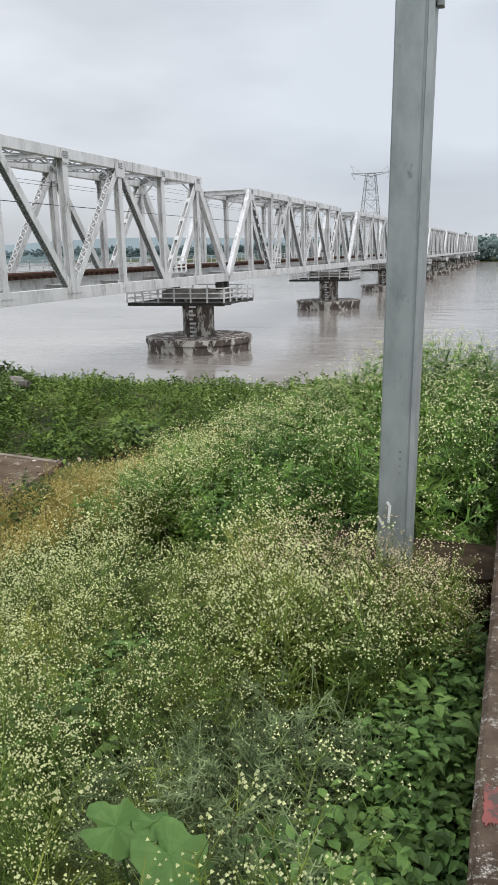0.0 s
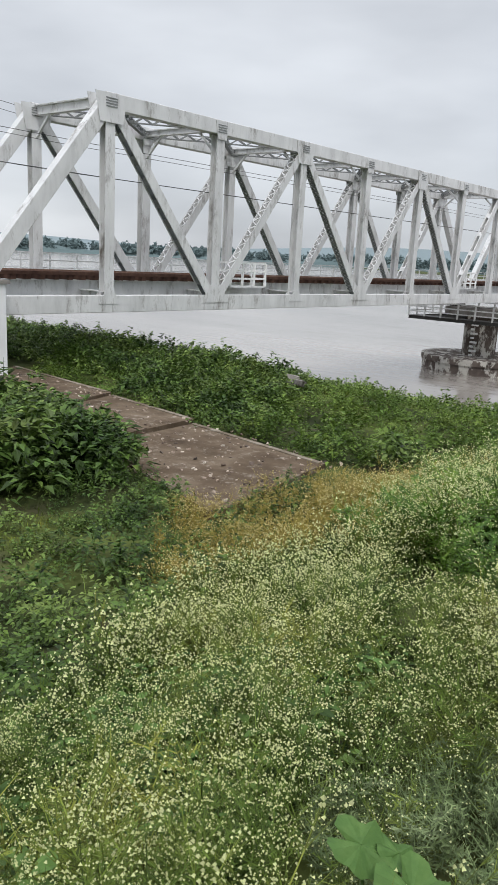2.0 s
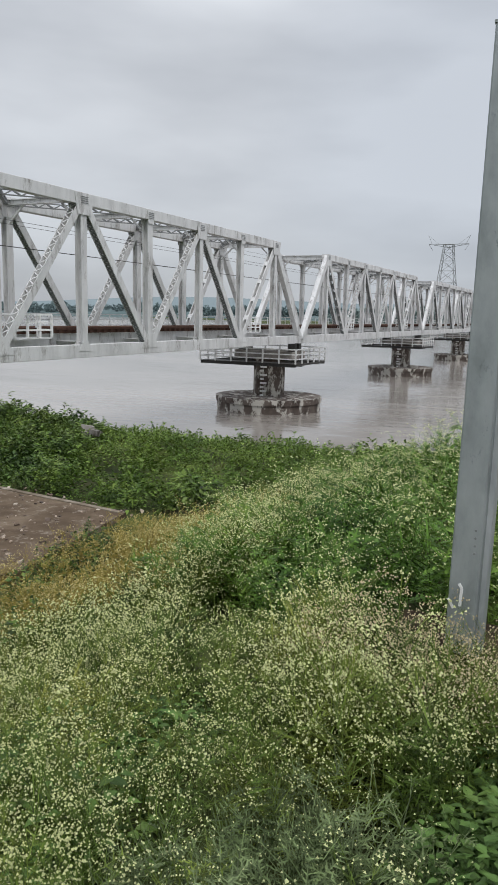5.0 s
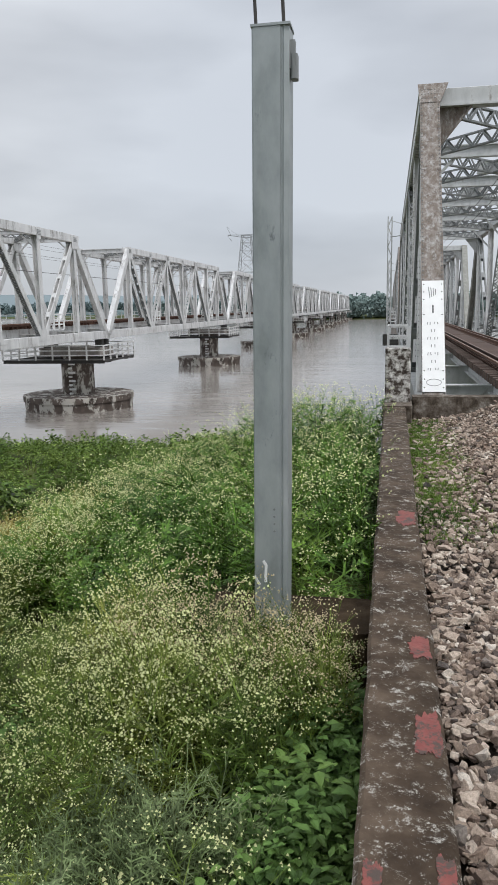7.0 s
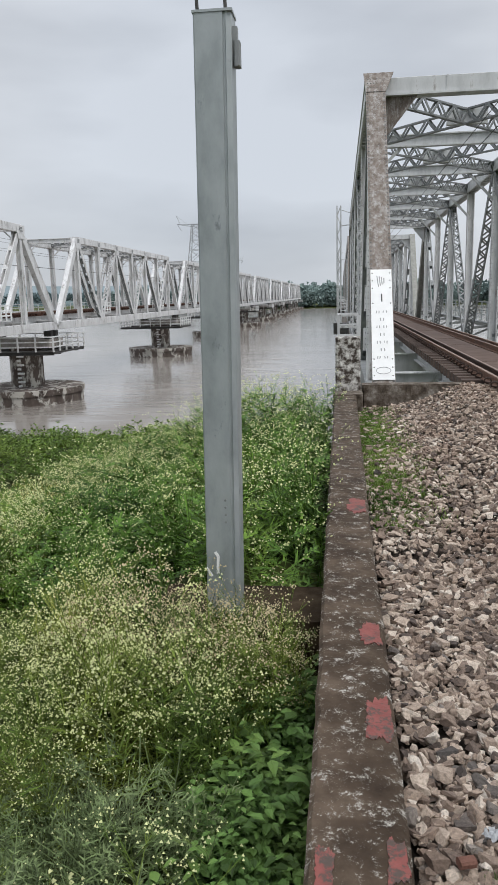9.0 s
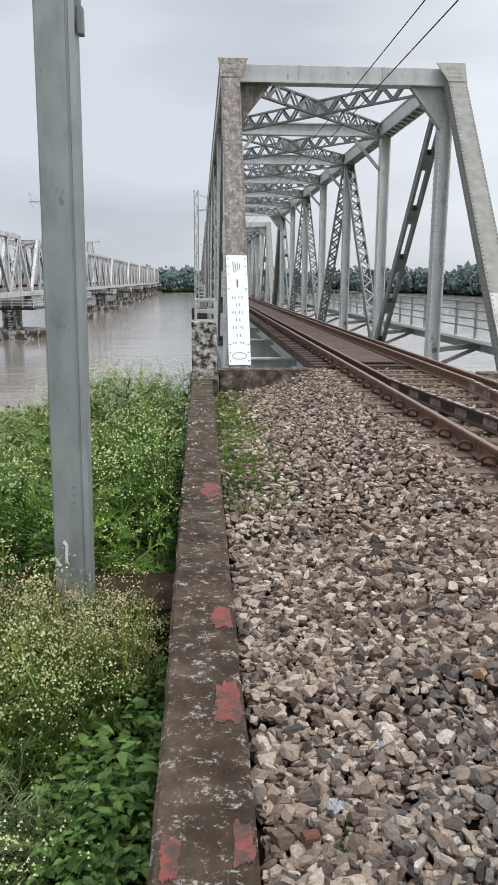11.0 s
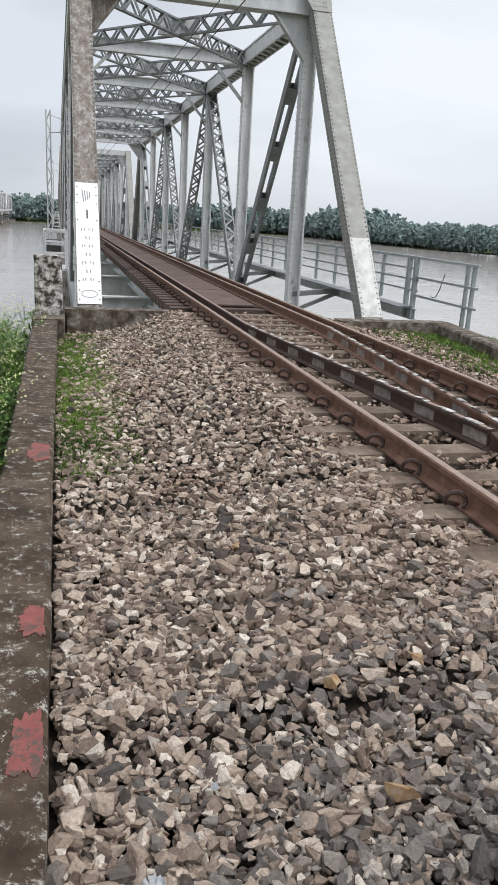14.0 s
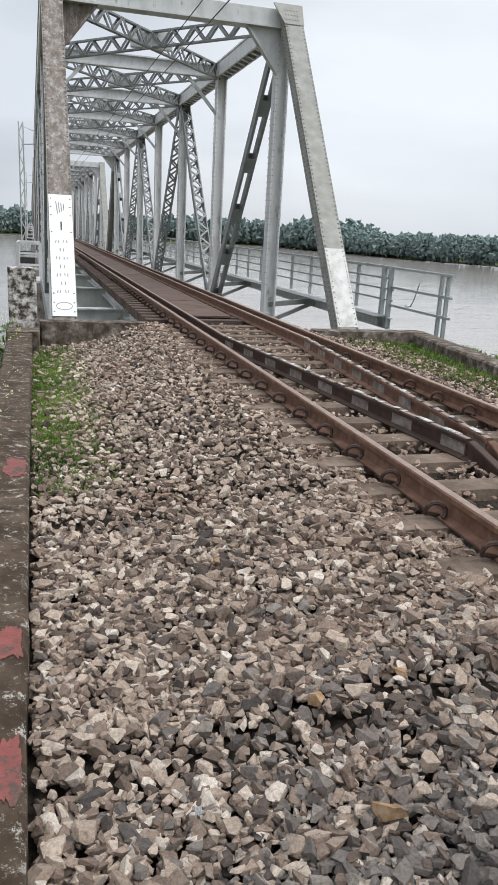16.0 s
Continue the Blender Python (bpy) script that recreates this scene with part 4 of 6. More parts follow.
        part("lateral_gusset", Geo().box(c - Vector((.6, .1, .24)), c + Vector((.6, .1, .24))), M_silver_old, s)
    for i in range(0, 9):
        part("cross_girder", Geo().ibeam((0, NODES[i], ZNB + 0.05), (WN, NODES[i], ZNB + 0.05), 0.32, 0.8, 0.03, 0.04), M_silver_old, s)
    for x in (WN / 2 - 0.9 - .1, WN / 2 + 0.9 - .1):
        part("stringer", Geo().ibeam((x, 0, -0.68), (x, NSPAN, -0.68), 0.3, 0.56, 0.03, 0.03), M_silver_old, s)
    part("refuge_platform", Geo().box((-0.95, 7.4, -0.2), (-0.3, 9.2, -0.14)), M_silver_old, s)
    fence(s, [(-0.35, 7.4, -0.14), (-0.95, 7.4, -0.14), (-0.95, 9.2, -0.14), (-0.35, 9.2, -0.14)], 1.0, M_silver, 1.1, r=0.035)
    # cantilevered walkway beyond the far truss
    wx = WN + 1.42
    part("walkway_beam", Geo().ibeam((wx, 1.2, -0.40), (wx, NSPAN, -0.40), 0.10, 0.26, 0.02, 0.02), M_silver_old, s)
    part("walkway_plate", Geo().box((wx - 0.45, 1.2, -0.25), (wx - 0.08, NSPAN, -0.22)), M_mid_steel, s)
    for i in range(1, 9):
        g = Geo().bar((WN, NODES[i], -0.5), (wx, NODES[i], -0.35), 0.12, 0.14)
        g.bar((WN, NODES[i], -1.0), (wx, NODES[i], -0.4), 0.1, 0.1)
        part("walkway_bracket", g, M_mid_steel, s)
    for y in np.arange(3.2, NSPAN, PN / 4):
        part("railing_post", Geo().bar((wx, y, -0.2), (wx, y, 0.84), 0.075, 0.06), M_galv, s)
    for z in (0.85, 0.60, 0.36, 0.12):
        part("railing_bar", Geo().bar((wx, 1.2, z), (wx, NSPAN, z), 0.09 if z > 0.8 else 0.03, 0.06 if z > 0.8 else 0.04), M_galv, s)
    for y in (1.3, 1.65):
        part("railing_end_post", Geo().bar((wx - 0.04, y, -0.5), (wx - 0.04, y, 0.86), 0.1, 0.09), M_galv, s)
    return s


near = near_span(True)
near.matrix_basis = pose(XN, YN, 0)
near_b = near_span(False)
near_b.matrix_basis = pose(XN, YN + NSPAN + 1.0, 0)
for k in range(2, 5):
    copy_thing(near_b, pose(XN, YN + k * (NSPAN + 1.0), 0))
for k in range(1, 6):
    p = thing("bridge_pier", "concrete pier of the near railway bridge", "bridge pier", "piers of the near bridge", at=pose(XN + WN / 2, YN + k * (NSPAN + 1.0) - 0.5, 0))
    part("shaft", Geo().box((-3.6, -1.3, -13), (3.6, 1.3, -1.25), 0.5), M_pier, p)

# side rails that run out past the bridge end
side = thing("handrail", "grey steel handrail running out past the bridge end", "railing")
sx = XN + WN + 1.44
for z in (0.85, 0.42, 0.02):
    part("railing_bar", Geo().bar((sx - 0.03, 16.0, z), (sx + 0.05, 13.4, z - 0.02), 0.08 if z > 0.8 else 0.05, 0.05), M_galv, side)
for y in (13.6, 13.85):
    part("railing_post", Geo().bar((sx + 0.06, y, -0.75), (sx + 0.06, y, 0.86), 0.07, 0.06), M_galv, side)


# ---- near track ----
RAIL_L, RAIL_R, TRACK_END = 2.41, 4.155, 14.3 + 5 * (NSPAN + 1.0)
MID = (RAIL_L + RAIL_R) / 2
track = thing("railway_track", "rusty broad-gauge railway track with inner check rails", "railway track")
for x in (RAIL_L, RAIL_R):
    r1 = part("rail", Geo().sweep(rail_profile(), (x, -9, -0.163), (x, TRACK_END, -0.163)), M_rust, track)
    part("running_surface", Geo().box((x - 0.026, -9, 0.0), (x + 0.026, TRACK_END, 0.003)), M_rail_top, r1, "worn shiny rail head")
for x, nose, sgn in ((RAIL_L + 0.26, 3.26, 1), (RAIL_R - 0.26, 3.44, -1)):
    pts = [(x, TRACK_END, -0.17), (x, 10.6, -0.17), (nose, 5.0, -0.17), (nose + sgn * 0.05, 4.45, -0.33)]
    g = Geo()
    for a, b2 in zip(pts, pts[1:]):
        g.sweep(rail_profile(), a, b2)
    cr = part("check_rail", g, M_clip if sgn > 0 else M_rust, track, "dark inner check rail bent to a nose")
    a, b2 = Vector((x, 10.6, -0.003)), Vector((nose, 5.0, -0.003))
    step = (b2 - a) / 15
    across = step.normalized().cross(Vector((0, 0, 1)))
    g = Geo()
    for k in range(15):
        p, q = a + step * (k + 0.1), a + step * (k + 0.55 + 0.2 * random.random())
        g.bar(p + Vector((0, 0, 0.0025)), q + Vector((0, 0, 0.0025)), 0.058, 0.006)
    part("worn_paint", g, M_white_wash, cr, "blotched worn white paint")["kind"] = "stuff"
    for k in range(0, 15, 2):
        for e in (-1, 1):
            p, q = a + step * (k + 0.1) + across * e * 0.0125, a + step * (k + 0.95) + across * e * 0.0125
            part("painted_web", Geo().bar(p - Vector((0, 0, 0.092)), q - Vector((0, 0, 0.092)), 0.006, 0.092), M_web_paint, cr, "dirty pale paint block on the web")
    part("worn_top", Geo().bar((x, TRACK_END, -0.0055), (x, 10.6, -0.0055), 0.045, 0.004), M_rail_top, cr)
    part("worn_top", Geo().bar((x, 10.6, -0.0055), (nose, 5.0, -0.0055), 0.045, 0.004), M_rail_top, cr)


def clip_geo():
    """A bent spring clip: an open loop of round bar."""
    g, pts = Geo(), []
    for i in range(9):
        q = math.radians(-40 + 34 * i)
        pts.append(Vector((0.055 * math.cos(q), -0.035 + 0.009 * i, 0.052 + 0.05 * math.sin(q))))
    pts = [Vector((-0.05, -0.04, 0.0)), Vector((0.02, -0.045, 0.02))] + pts
    return g.path(pts, 0.015, 6)


clip_me = clip_geo().mesh("rail_clip", M_clip)
sl = Geo().sweep([(-0.13, 0), (0.13, 0), (0.115, 0.19), (-0.115, 0.19)], (-1.375, 0, -0.36), (1.375, 0, -0.36)).mesh("sleeper", M_sleeper)
yy = -8.6
while yy < 13.3:
    sp = part("sleeper", sl, None, track, at=pose(MID + random.uniform(-.01, .01), yy, 0.0, 0, 0, random.uniform(-.5, .5)))
    for x in (RAIL_L, RAIL_R):
        for sd in (-1, 1):
            part("rail_clip", clip_me, None, track, at=pose(x + sd * 0.10, yy, -0.15, 0, 0, 0 if sd > 0 else 180))
    yy += 0.62
tim = Geo().bar((-1.3, 0, -0.265), (1.3, 0, -0.265), 0.24, 0.19, c=0.01).mesh("bridge_sleeper", M_timber)
yy = 14.0
while yy < 68:
    part("bridge_sleeper", tim, None, track, at=pose(MID, yy, 0))
    for x in (RAIL_L, RAIL_R):
        for sd in (-1, 1):
            if yy < 40:
                part("rail_clip", clip_me, None, track, at=pose(x + sd * 0.10, yy, -0.15, 0, 0, 0 if sd > 0 else 180))
    yy += 0.5
g = Geo()
while yy < TRACK_END:
    g.bar((MID - 1.3, yy, -0.265), (MID + 1.3, yy, -0.265), 0.24, 0.19)
    yy += 0.5
part("distant_sleeper_rows", g, M_timber, track)["kind"] = "stuff"
yy = 14.3
while yy < 120:
    part("foot_plate", Geo().box((MID - 0.42, yy, -0.165), (MID + 0.42, yy + 3.0 - 0.012, -0.135 + random.uniform(0, 0.008))), M_walk_plate, track)
    yy += 3.0


# ---- ballast ----
def bed(x, y=0.0):
    """The ballast's surface: low by the parapet and the end wall, high at the sleepers."""
    z = np.interp(x, [-0.1, 0.5, 1.3, 1.95, 2.3, 2.5, 4.7, 5.4, 8.2], [-0.45, -0.42, -0.28, -0.172, -0.182, -0.192, -0.195, -0.36, -0.50])
    return z - ramp(y, 8.0, 12.8, 0.0, 0.17) * ramp(x, 1.2, 1.9, 1.0, 0.0)


# Sheet under the stones; its dark colour carries the shade of the gaps.
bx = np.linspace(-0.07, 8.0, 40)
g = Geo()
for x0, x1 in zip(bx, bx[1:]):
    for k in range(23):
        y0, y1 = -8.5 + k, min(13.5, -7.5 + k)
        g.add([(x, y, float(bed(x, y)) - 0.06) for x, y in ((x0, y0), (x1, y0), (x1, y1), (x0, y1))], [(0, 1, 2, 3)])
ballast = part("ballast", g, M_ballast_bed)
tagged(ballast, "bed of angular grey and brown crushed granite ballast", "ballast", kind="structure")

def stone_template(r2):
    """A broken stone: a block split along a dozen planes, so that its facets are flat and its edges sharp."""
    bm = bmesh.new()
    bmesh.ops.create_cube(bm, size=2.4)
    for _ in range(9):
        nn = Vector(r2.normal(size=3)).normalized()
        bmesh.ops.bisect_plane(bm, geom=bm.verts[:] + bm.edges[:] + bm.faces[:], plane_co=nn * r2.uniform(0.52, 0.95), plane_no=nn, clear_outer=True)
        bmesh.ops.holes_fill(bm, edges=[e for e in bm.edges if e.is_boundary], sides=0)
    bmesh.ops.remove_doubles(bm, verts=bm.verts, dist=0.14)
    bmesh.ops.triangulate(bm, faces=bm.faces)
    bmesh.ops.recalc_face_normals(bm, faces=bm.faces)
    bm.verts.index_update()
    v = np.array([tuple(q.co) for q in bm.verts])
    f = np.array([[q.index for q in p.verts] for p in bm.faces])
    bm.free()
    return (v * r2.uniform(0.75, 1.3, 3) * np.array([0.92, 0.68, 0.54]), f, np.zeros(len(f), int))


stones = [stone_template(rng) for _ in range(24)]


def stone_place(x, y, lift=0.0, size=None):
    s = size or float(np.clip(rng.lognormal(math.log(0.0208), 0.34), 0.010, 0.042))
    return (x, y, float(bed(x, y)) + s * rng.uniform(-0.9, 0.75) + lift, rng.uniform(0, 6.28), rng.normal() * 0.75, s, rng.integers(24 * 20))


places = []
for k in range(33500):
    x, y = rng.uniform(-0.04, 2.32), (rng.uniform(0.5, 2.2) if k < 5600 else rng.uniform(0.5, 4.5) if k < 14500 else 2.5 + 10.9 * rng.uniform() ** 1.3)
    if x > 1.93 and ((y + 8.6) % 0.62 < 0.12 or (y + 8.6) % 0.62 > 0.50) and rng.uniform() < 0.3:
        continue
    places.append(stone_place(x, y, -0.03 * float(ramp(x, 1.9, 2.2, 0, 1))))
for k in range(9500):
    x, y = rng.uniform(2.05, 6.3), rng.uniform(1.5, 13.4)
    if ((y + 8.6) % 0.62 < 0.14 or (y + 8.6) % 0.62 > 0.48) and x < 4.7 and rng.uniform() < 0.5:
        continue
    places.append(stone_place(x, y, -0.022 if abs(x - RAIL_R) < 0.2 or abs(x - RAIL_L) < 0.2 else 0.0, float(np.clip(rng.lognormal(math.log(0.021), 0.3), 0.01, 0.032))))
for k in range(500):
    places.append(stone_place(rng.uniform(-0.04, 6), rng.uniform(-7, -0.4)))
near_pick = [p for p in places if 0.25 < p[0] < 1.35 and 1.3 < p[1] < 2.6]
near_pick = sorted(near_pick, key=lambda p: -p[2])[:290]
chosen = set(id(p) for p in near_pick)
stone_me = []
for v, f, s in stones:
    me = bpy.data.meshes.new("stone")
    me.from_pydata([tuple(q) for q in v], [], [tuple(int(i) for i in q) for q in f])
    me.materials.append(M_stone_part)
    me.shade_flat()
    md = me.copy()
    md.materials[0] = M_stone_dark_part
    stone_me.append((me, md))


def darker_stone(p):
    """Dark stone is commonest at large x and small y; it thins out into the other ballast."""
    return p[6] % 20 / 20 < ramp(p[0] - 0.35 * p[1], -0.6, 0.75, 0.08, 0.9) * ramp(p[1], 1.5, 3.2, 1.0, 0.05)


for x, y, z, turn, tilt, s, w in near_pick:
    ob = part("stone", stone_me[int(w) % 24][int(darker_stone((x, y, z, turn, tilt, s, w)))], None, ballast)
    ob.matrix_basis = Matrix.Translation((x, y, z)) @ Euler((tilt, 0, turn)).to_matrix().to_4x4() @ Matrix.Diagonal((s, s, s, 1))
rest = scatter("loose_stones", stones, [p for p in places if id(p) not in chosen and not darker_stone(p)], [M_stone])
dark_loose = scatter("loose_stones", stones, [p for p in places if id(p) not in chosen and darker_stone(p)], [M_stone_dark])
tagged(dark_loose, "dark grey broken stones lying in the ballast", "ballast stones", kind="stuff")
tagged(rest, "loose angular grey granite stones beside the rails", "ballast stones", kind="stuff")

# ---- gauge board painted on the end post ----
a, b2 = Vector((XN, YN, ZNB)), Vector((XN, YN + 5.73, ZNT + 0.1))
d = (b2 - a).normalized()
up = Vector((0, -d.z, d.y))
board = thing("gauge_board", "white painted gauge board with faded black figures on the end post", "sign")


def on_post(s, x, o=0.238):
    return a + d * s + up * o + Vector((x, 0, 0))


s0, s1 = 0.92, 3.72
part("panel", Geo().bar(on_post(s0, 0), on_post(s1, 0), 0.46, 0.012, up), M_white_paint, board)
g = Geo()
for s in np.arange(s0 + 0.1, s1, 0.2):
    for x in (-0.19, 0.19):
        rivets(g, on_post(s - 0.07, x, 0.244), on_post(s + 0.07, x, 0.244), up, 0.14, 0.018)
part("bolt_heads", g, M_rivet, board, "grey bolt heads")["kind"] = "stuff"
g = Geo()
for k, s in enumerate(np.arange(1.45, 2.75, 0.19)):
    if k % 2:
        for x in (-0.04, 0.03):
            g.bar(on_post(s - 0.03, x + random.uniform(-.01, .01), 0.246), on_post(s + 0.04, x, 0.246), 0.02, 0.004, up)
    else:
        for x in (-0.11, -0.06, 0.03, 0.09):
            g.bar(on_post(s - random.uniform(0.01, 0.04), x + random.uniform(-.012, .012), 0.246), on_post(s + 0.035, x, 0.246), 0.018, 0.004, up)
part("faded_lettering", g, M_grey_mark, board, "rows of faded black marks")["kind"] = "stuff"
fc = bpy.data.curves.new("figure", "FONT")
fc.body, fc.size, fc.extrude, fc.align_x, fc.align_y = "1", 0.30, 0.003, "CENTER", "CENTER"
fc.materials.append(M_black_mark)
fig = new("figure", fc)
fig.parent = board
xa, ya = Vector((1, 0, 0)), d
fig.matrix_basis = Matrix.Translation(on_post(2.95, 0, 0.247)) @ Matrix((xa, ya, xa.cross(ya))).transposed().to_4x4()
g = Geo()
for i in range(20):
    q, q2 = 2 * math.pi * i / 20, 2 * math.pi * (i + 1) / 20
    g.bar(on_post(1.14 + 0.08 * math.sin(q), 0.15 * math.cos(q), 0.246), on_post(1.14 + 0.08 * math.sin(q2), 0.15 * math.cos(q2), 0.246), 0.012, 0.004, up)
for k in range(4):
    g.bar(on_post(3.25 + 0.03 * k, -0.06 + 0.04 * k, 0.246), on_post(3.55 - 0.02 * k, -0.09 + 0.05 * k, 0.246), 0.02, 0.004, up)
part("ring_mark", g, M_grey_mark, board)["kind"] = "stuff"
for x in (XN + WN,):
    a3 = Vector((x, YN, ZNB))
    wb = part("white_band", Geo().bar(a3 + d * 0.8 + up * 0.226, a3 + d * 2.75 + up * 0.226, 0.46, 0.01, up), M_band, near, "white painted foot of the end post")
    gb = Geo()
    for e in (-0.19, 0.19):
        rivets(gb, a3 + d * 0.8 + up * 0.23 + Vector((e, 0, 0)), a3 + d * 2.75 + up * 0.23 + Vector((e, 0, 0)), up, 0.13, 0.02)
    part("bolt_heads", gb, M_rivet, wb, "grey bolt heads")["kind"] = "stuff"
    wb.matrix_basis = near.matrix_basis.inverted() @ wb.matrix_basis

# ---- galvanised post ----
post = thing("steel_post", "galvanised grey steel post with a small bracket near its top", "post")
PX, PY = -1.085, 4.10
part("column", Geo().sweep([(-0.115, 0.09), (0.115, 0.09), (0.115, -0.08), (0.105, -0.09), (-0.06, -0.09), (-0.066, -0.078), (-0.076, -0.078), (-0.08, -0.086), (-0.112, -0.07)][::-1], (PX - 0.002, PY, -0.68), (PX + 0.04, PY, 3.13), (0, 1, 0)), M_galv, post)
part("top_plate", Geo().box((PX - 0.08, PY - 0.095, 3.13), (PX + 0.16, PY + 0.095, 3.145)), M_galv, post)
g = Geo().box((PX + 0.155, PY - 0.05, 2.84), (PX + 0.195, PY + 0.03, 2.98), 0.01)
g.box((PX + 0.150, PY - 0.04, 2.9), (PX + 0.18, PY + 0.02, 3.06))
part("bracket", g, M_mid_steel, post)
for x in (-0.10, 0.07):
    part("rod", Geo().tube((PX + x + 0.04, PY, 3.13), (PX + x - 0.02, PY, 4.6), 0.011, 6), M_dark_steel, post)
g = Geo()
for (x0, z0), (x1, z1) in zip([(-0.05, -0.02), (-0.03, -0.05), (-0.035, -0.13)], [(-0.03, -0.05), (-0.035, -0.13), (-0.035, -0.17)]):
    g.bar((PX + x0, PY - 0.092, z0 - 0.17), (PX + x1, PY - 0.092, z1 - 0.17), 0.006, 0.018, (1, 0, 0))
g.bar((PX - 0.112, PY - 0.092, -0.30), (PX - 0.075, PY - 0.092, -0.36), 0.006, 0.016, (1, 0, 0))
part("paint_drip", g, M_white_paint, post, "white paint drips")
for k in range(4):
    part("bolt", Geo().tube((PX + 0.03, PY - 0.097, 0.02 + 0.05 * k), (PX + 0.03, PY - 0.088, 0.02 + 0.05 * k), 0.008, 6), M_mid_steel, post)

# ---- masts and wires ----
def lattice_mast(x, y, z0, z1, w):
    m = thing("catenary_mast", "grey lattice mast carrying the overhead line", "mast", "overhead line masts")
    for sx2 in (-1, 1):
        for sy in (-1, 1):
            part("leg", Geo().bar((x + sx2 * w / 2, y + sy * w / 2, z0), (x + sx2 * w / 2, y + sy * w / 2, z1), 0.07, 0.07), M_silver_old, m)
    g = Geo()
    k = int((z1 - z0) / 0.55)
    for i in range(k):
        za, zb = z0 + (z1 - z0) * i / k, z0 + (z1 - z0) * (i + 1) / k
        s = 1 if i % 2 else -1
        for sy in (-1, 1):
            g.bar((x - s * w / 2, y + sy * w / 2, za), (x + s * w / 2, y + sy * w / 2, zb), 0.05, 0.05)
            g.bar((x + sy * w / 2, y - s * w / 2, za), (x + sy * w / 2, y + s * w / 2, zb), 0.05, 0.05)
    part("lacing", g, M_silver_old, m)["kind"] = "stuff"
    part("cantilever_arm", Geo().tube((x, y, z1 - 1.2), (x + 3.2, y, z1 - 0.9), 0.03, 6), M_silver_old, m)
    part("stay", Geo().tube((x, y, z1 - 0.2), (x + 2.2, y, z1 - 0.95), 0.02, 6), M_silver_old, m)
    part("base", Geo().box((x - 0.35, y - 0.35, z0 - 0.7), (x + 0.6, y + 0.35, z0)), M_dark_steel, m)


lattice_mast(-0.42, 47.7, -0.3, 6.8, 0.24)
lattice_mast(-0.50, 95.0, -0.3, 6.8, 0.24)
wires = thing("overhead_wires", "two thin dark overhead electric wires above the track", "wires")
part("contact_wire", Geo().tube((3.4, -20, 5.3), (3.35, TRACK_END, 5.3), 0.011, 6), M_wire, wires)
g = Geo().tube((3.4, -20, 5.86), (3.4, 330, 5.86), 0.011, 6)
part("messenger_wire", g, M_wire, wires)
wires2 = thing("overhead_wires", "thin overhead electric wires along the far bridge", "wires")
for dx, z, rise in ((-1.0, 4.9, 0.6), (-1.4, 6.4, 0.6), (-4.4, 5.2, 1.2), (-4.6, 6.6, 1.2), (-7.2, 7.6, 5.5), (-7.2, 8.0, 5.5)):
    part("wire", Geo().tube((XL + dx, -40, z + rise), (XL + dx, YL + 8, z + rise * 0.1), 0.013, 4), M_wire, wires2)
    part("wire", Geo().tube((XL + dx, YL + 8, z + rise * 0.1), (XL + dx, YL + 6 * SPAN, z), 0.013, 4), M_wire, wires2)


def pylon(x, y, z0, h, w):
    t = thing("transmission_tower", "distant grey lattice electricity transmission tower", "pylon", "transmission towers")
    g = Geo()
    c = lambda i, z: Vector((x + (w / 2 * (1 - 0.78 * (z - z0) / h)) * (1 if i in (0, 3) else -1), y + (w / 2 * (1 - 0.78 * (z - z0) / h)) * (1 if i < 2 else -1), z))
    levels = [z0 + h * q for q in (0, 0.18, 0.34, 0.48, 0.60, 0.70, 0.78, 0.86)]
    for i in range(4):
        g.bar(c(i, levels[0]), c(i, levels[-1]), 0.35, 0.35)
        for za, zb in zip(levels, levels[1:]):
            g.bar(c(i, za), c((i + 1) % 4, zb), 0.22, 0.22)
            g.bar(c((i + 1) % 4, za), c(i, zb), 0.22, 0.22)
            g.bar(c(i, zb), c((i + 1) % 4, zb), 0.22, 0.22)
    part("body", g, M_mid_steel, t)
    zt = levels[-1]
    for s in (-1, 1):
        g = Geo()
        for dy in (-1, 1):
            g.bar((x, y + dy, zt), (x + s * h * 0.2, y, zt + 0.6), 0.3, 0.3)
            g.bar((x, y + dy, zt - 2.6), (x + s * h * 0.2, y, zt + 0.4), 0.3, 0.3)
        for k in range(5):
            g.bar((x + s * h * 0.2 * k / 5, y, zt), (x + s * h * 0.2 * (k + 0.7) / 5, y, zt - 2.4 * (1 - (k + 0.7) / 5)), 0.16, 0.16)
        g.bar((x + s * h * 0.17, y, zt + 0.5), (x + s * h * 0.21, y, zt + h * 0.09), 0.25, 0.25)
        g.bar((x + s * h * 0.1, y, zt + 0.5), (x + s * h * 0.21, y, zt + h * 0.09), 0.16, 0.16)
        part("cross_arm", g, M_mid_steel, t)
        part("jumper", Geo().tube((x + s * h * 0.2, y, zt), (x + s * h * 0.16, y, zt - 5), 0.12, 5), M_wire, t)


pylon(-129, 688, -8, 86, 23)
pylon(-180, 1290, -8, 80, 22)


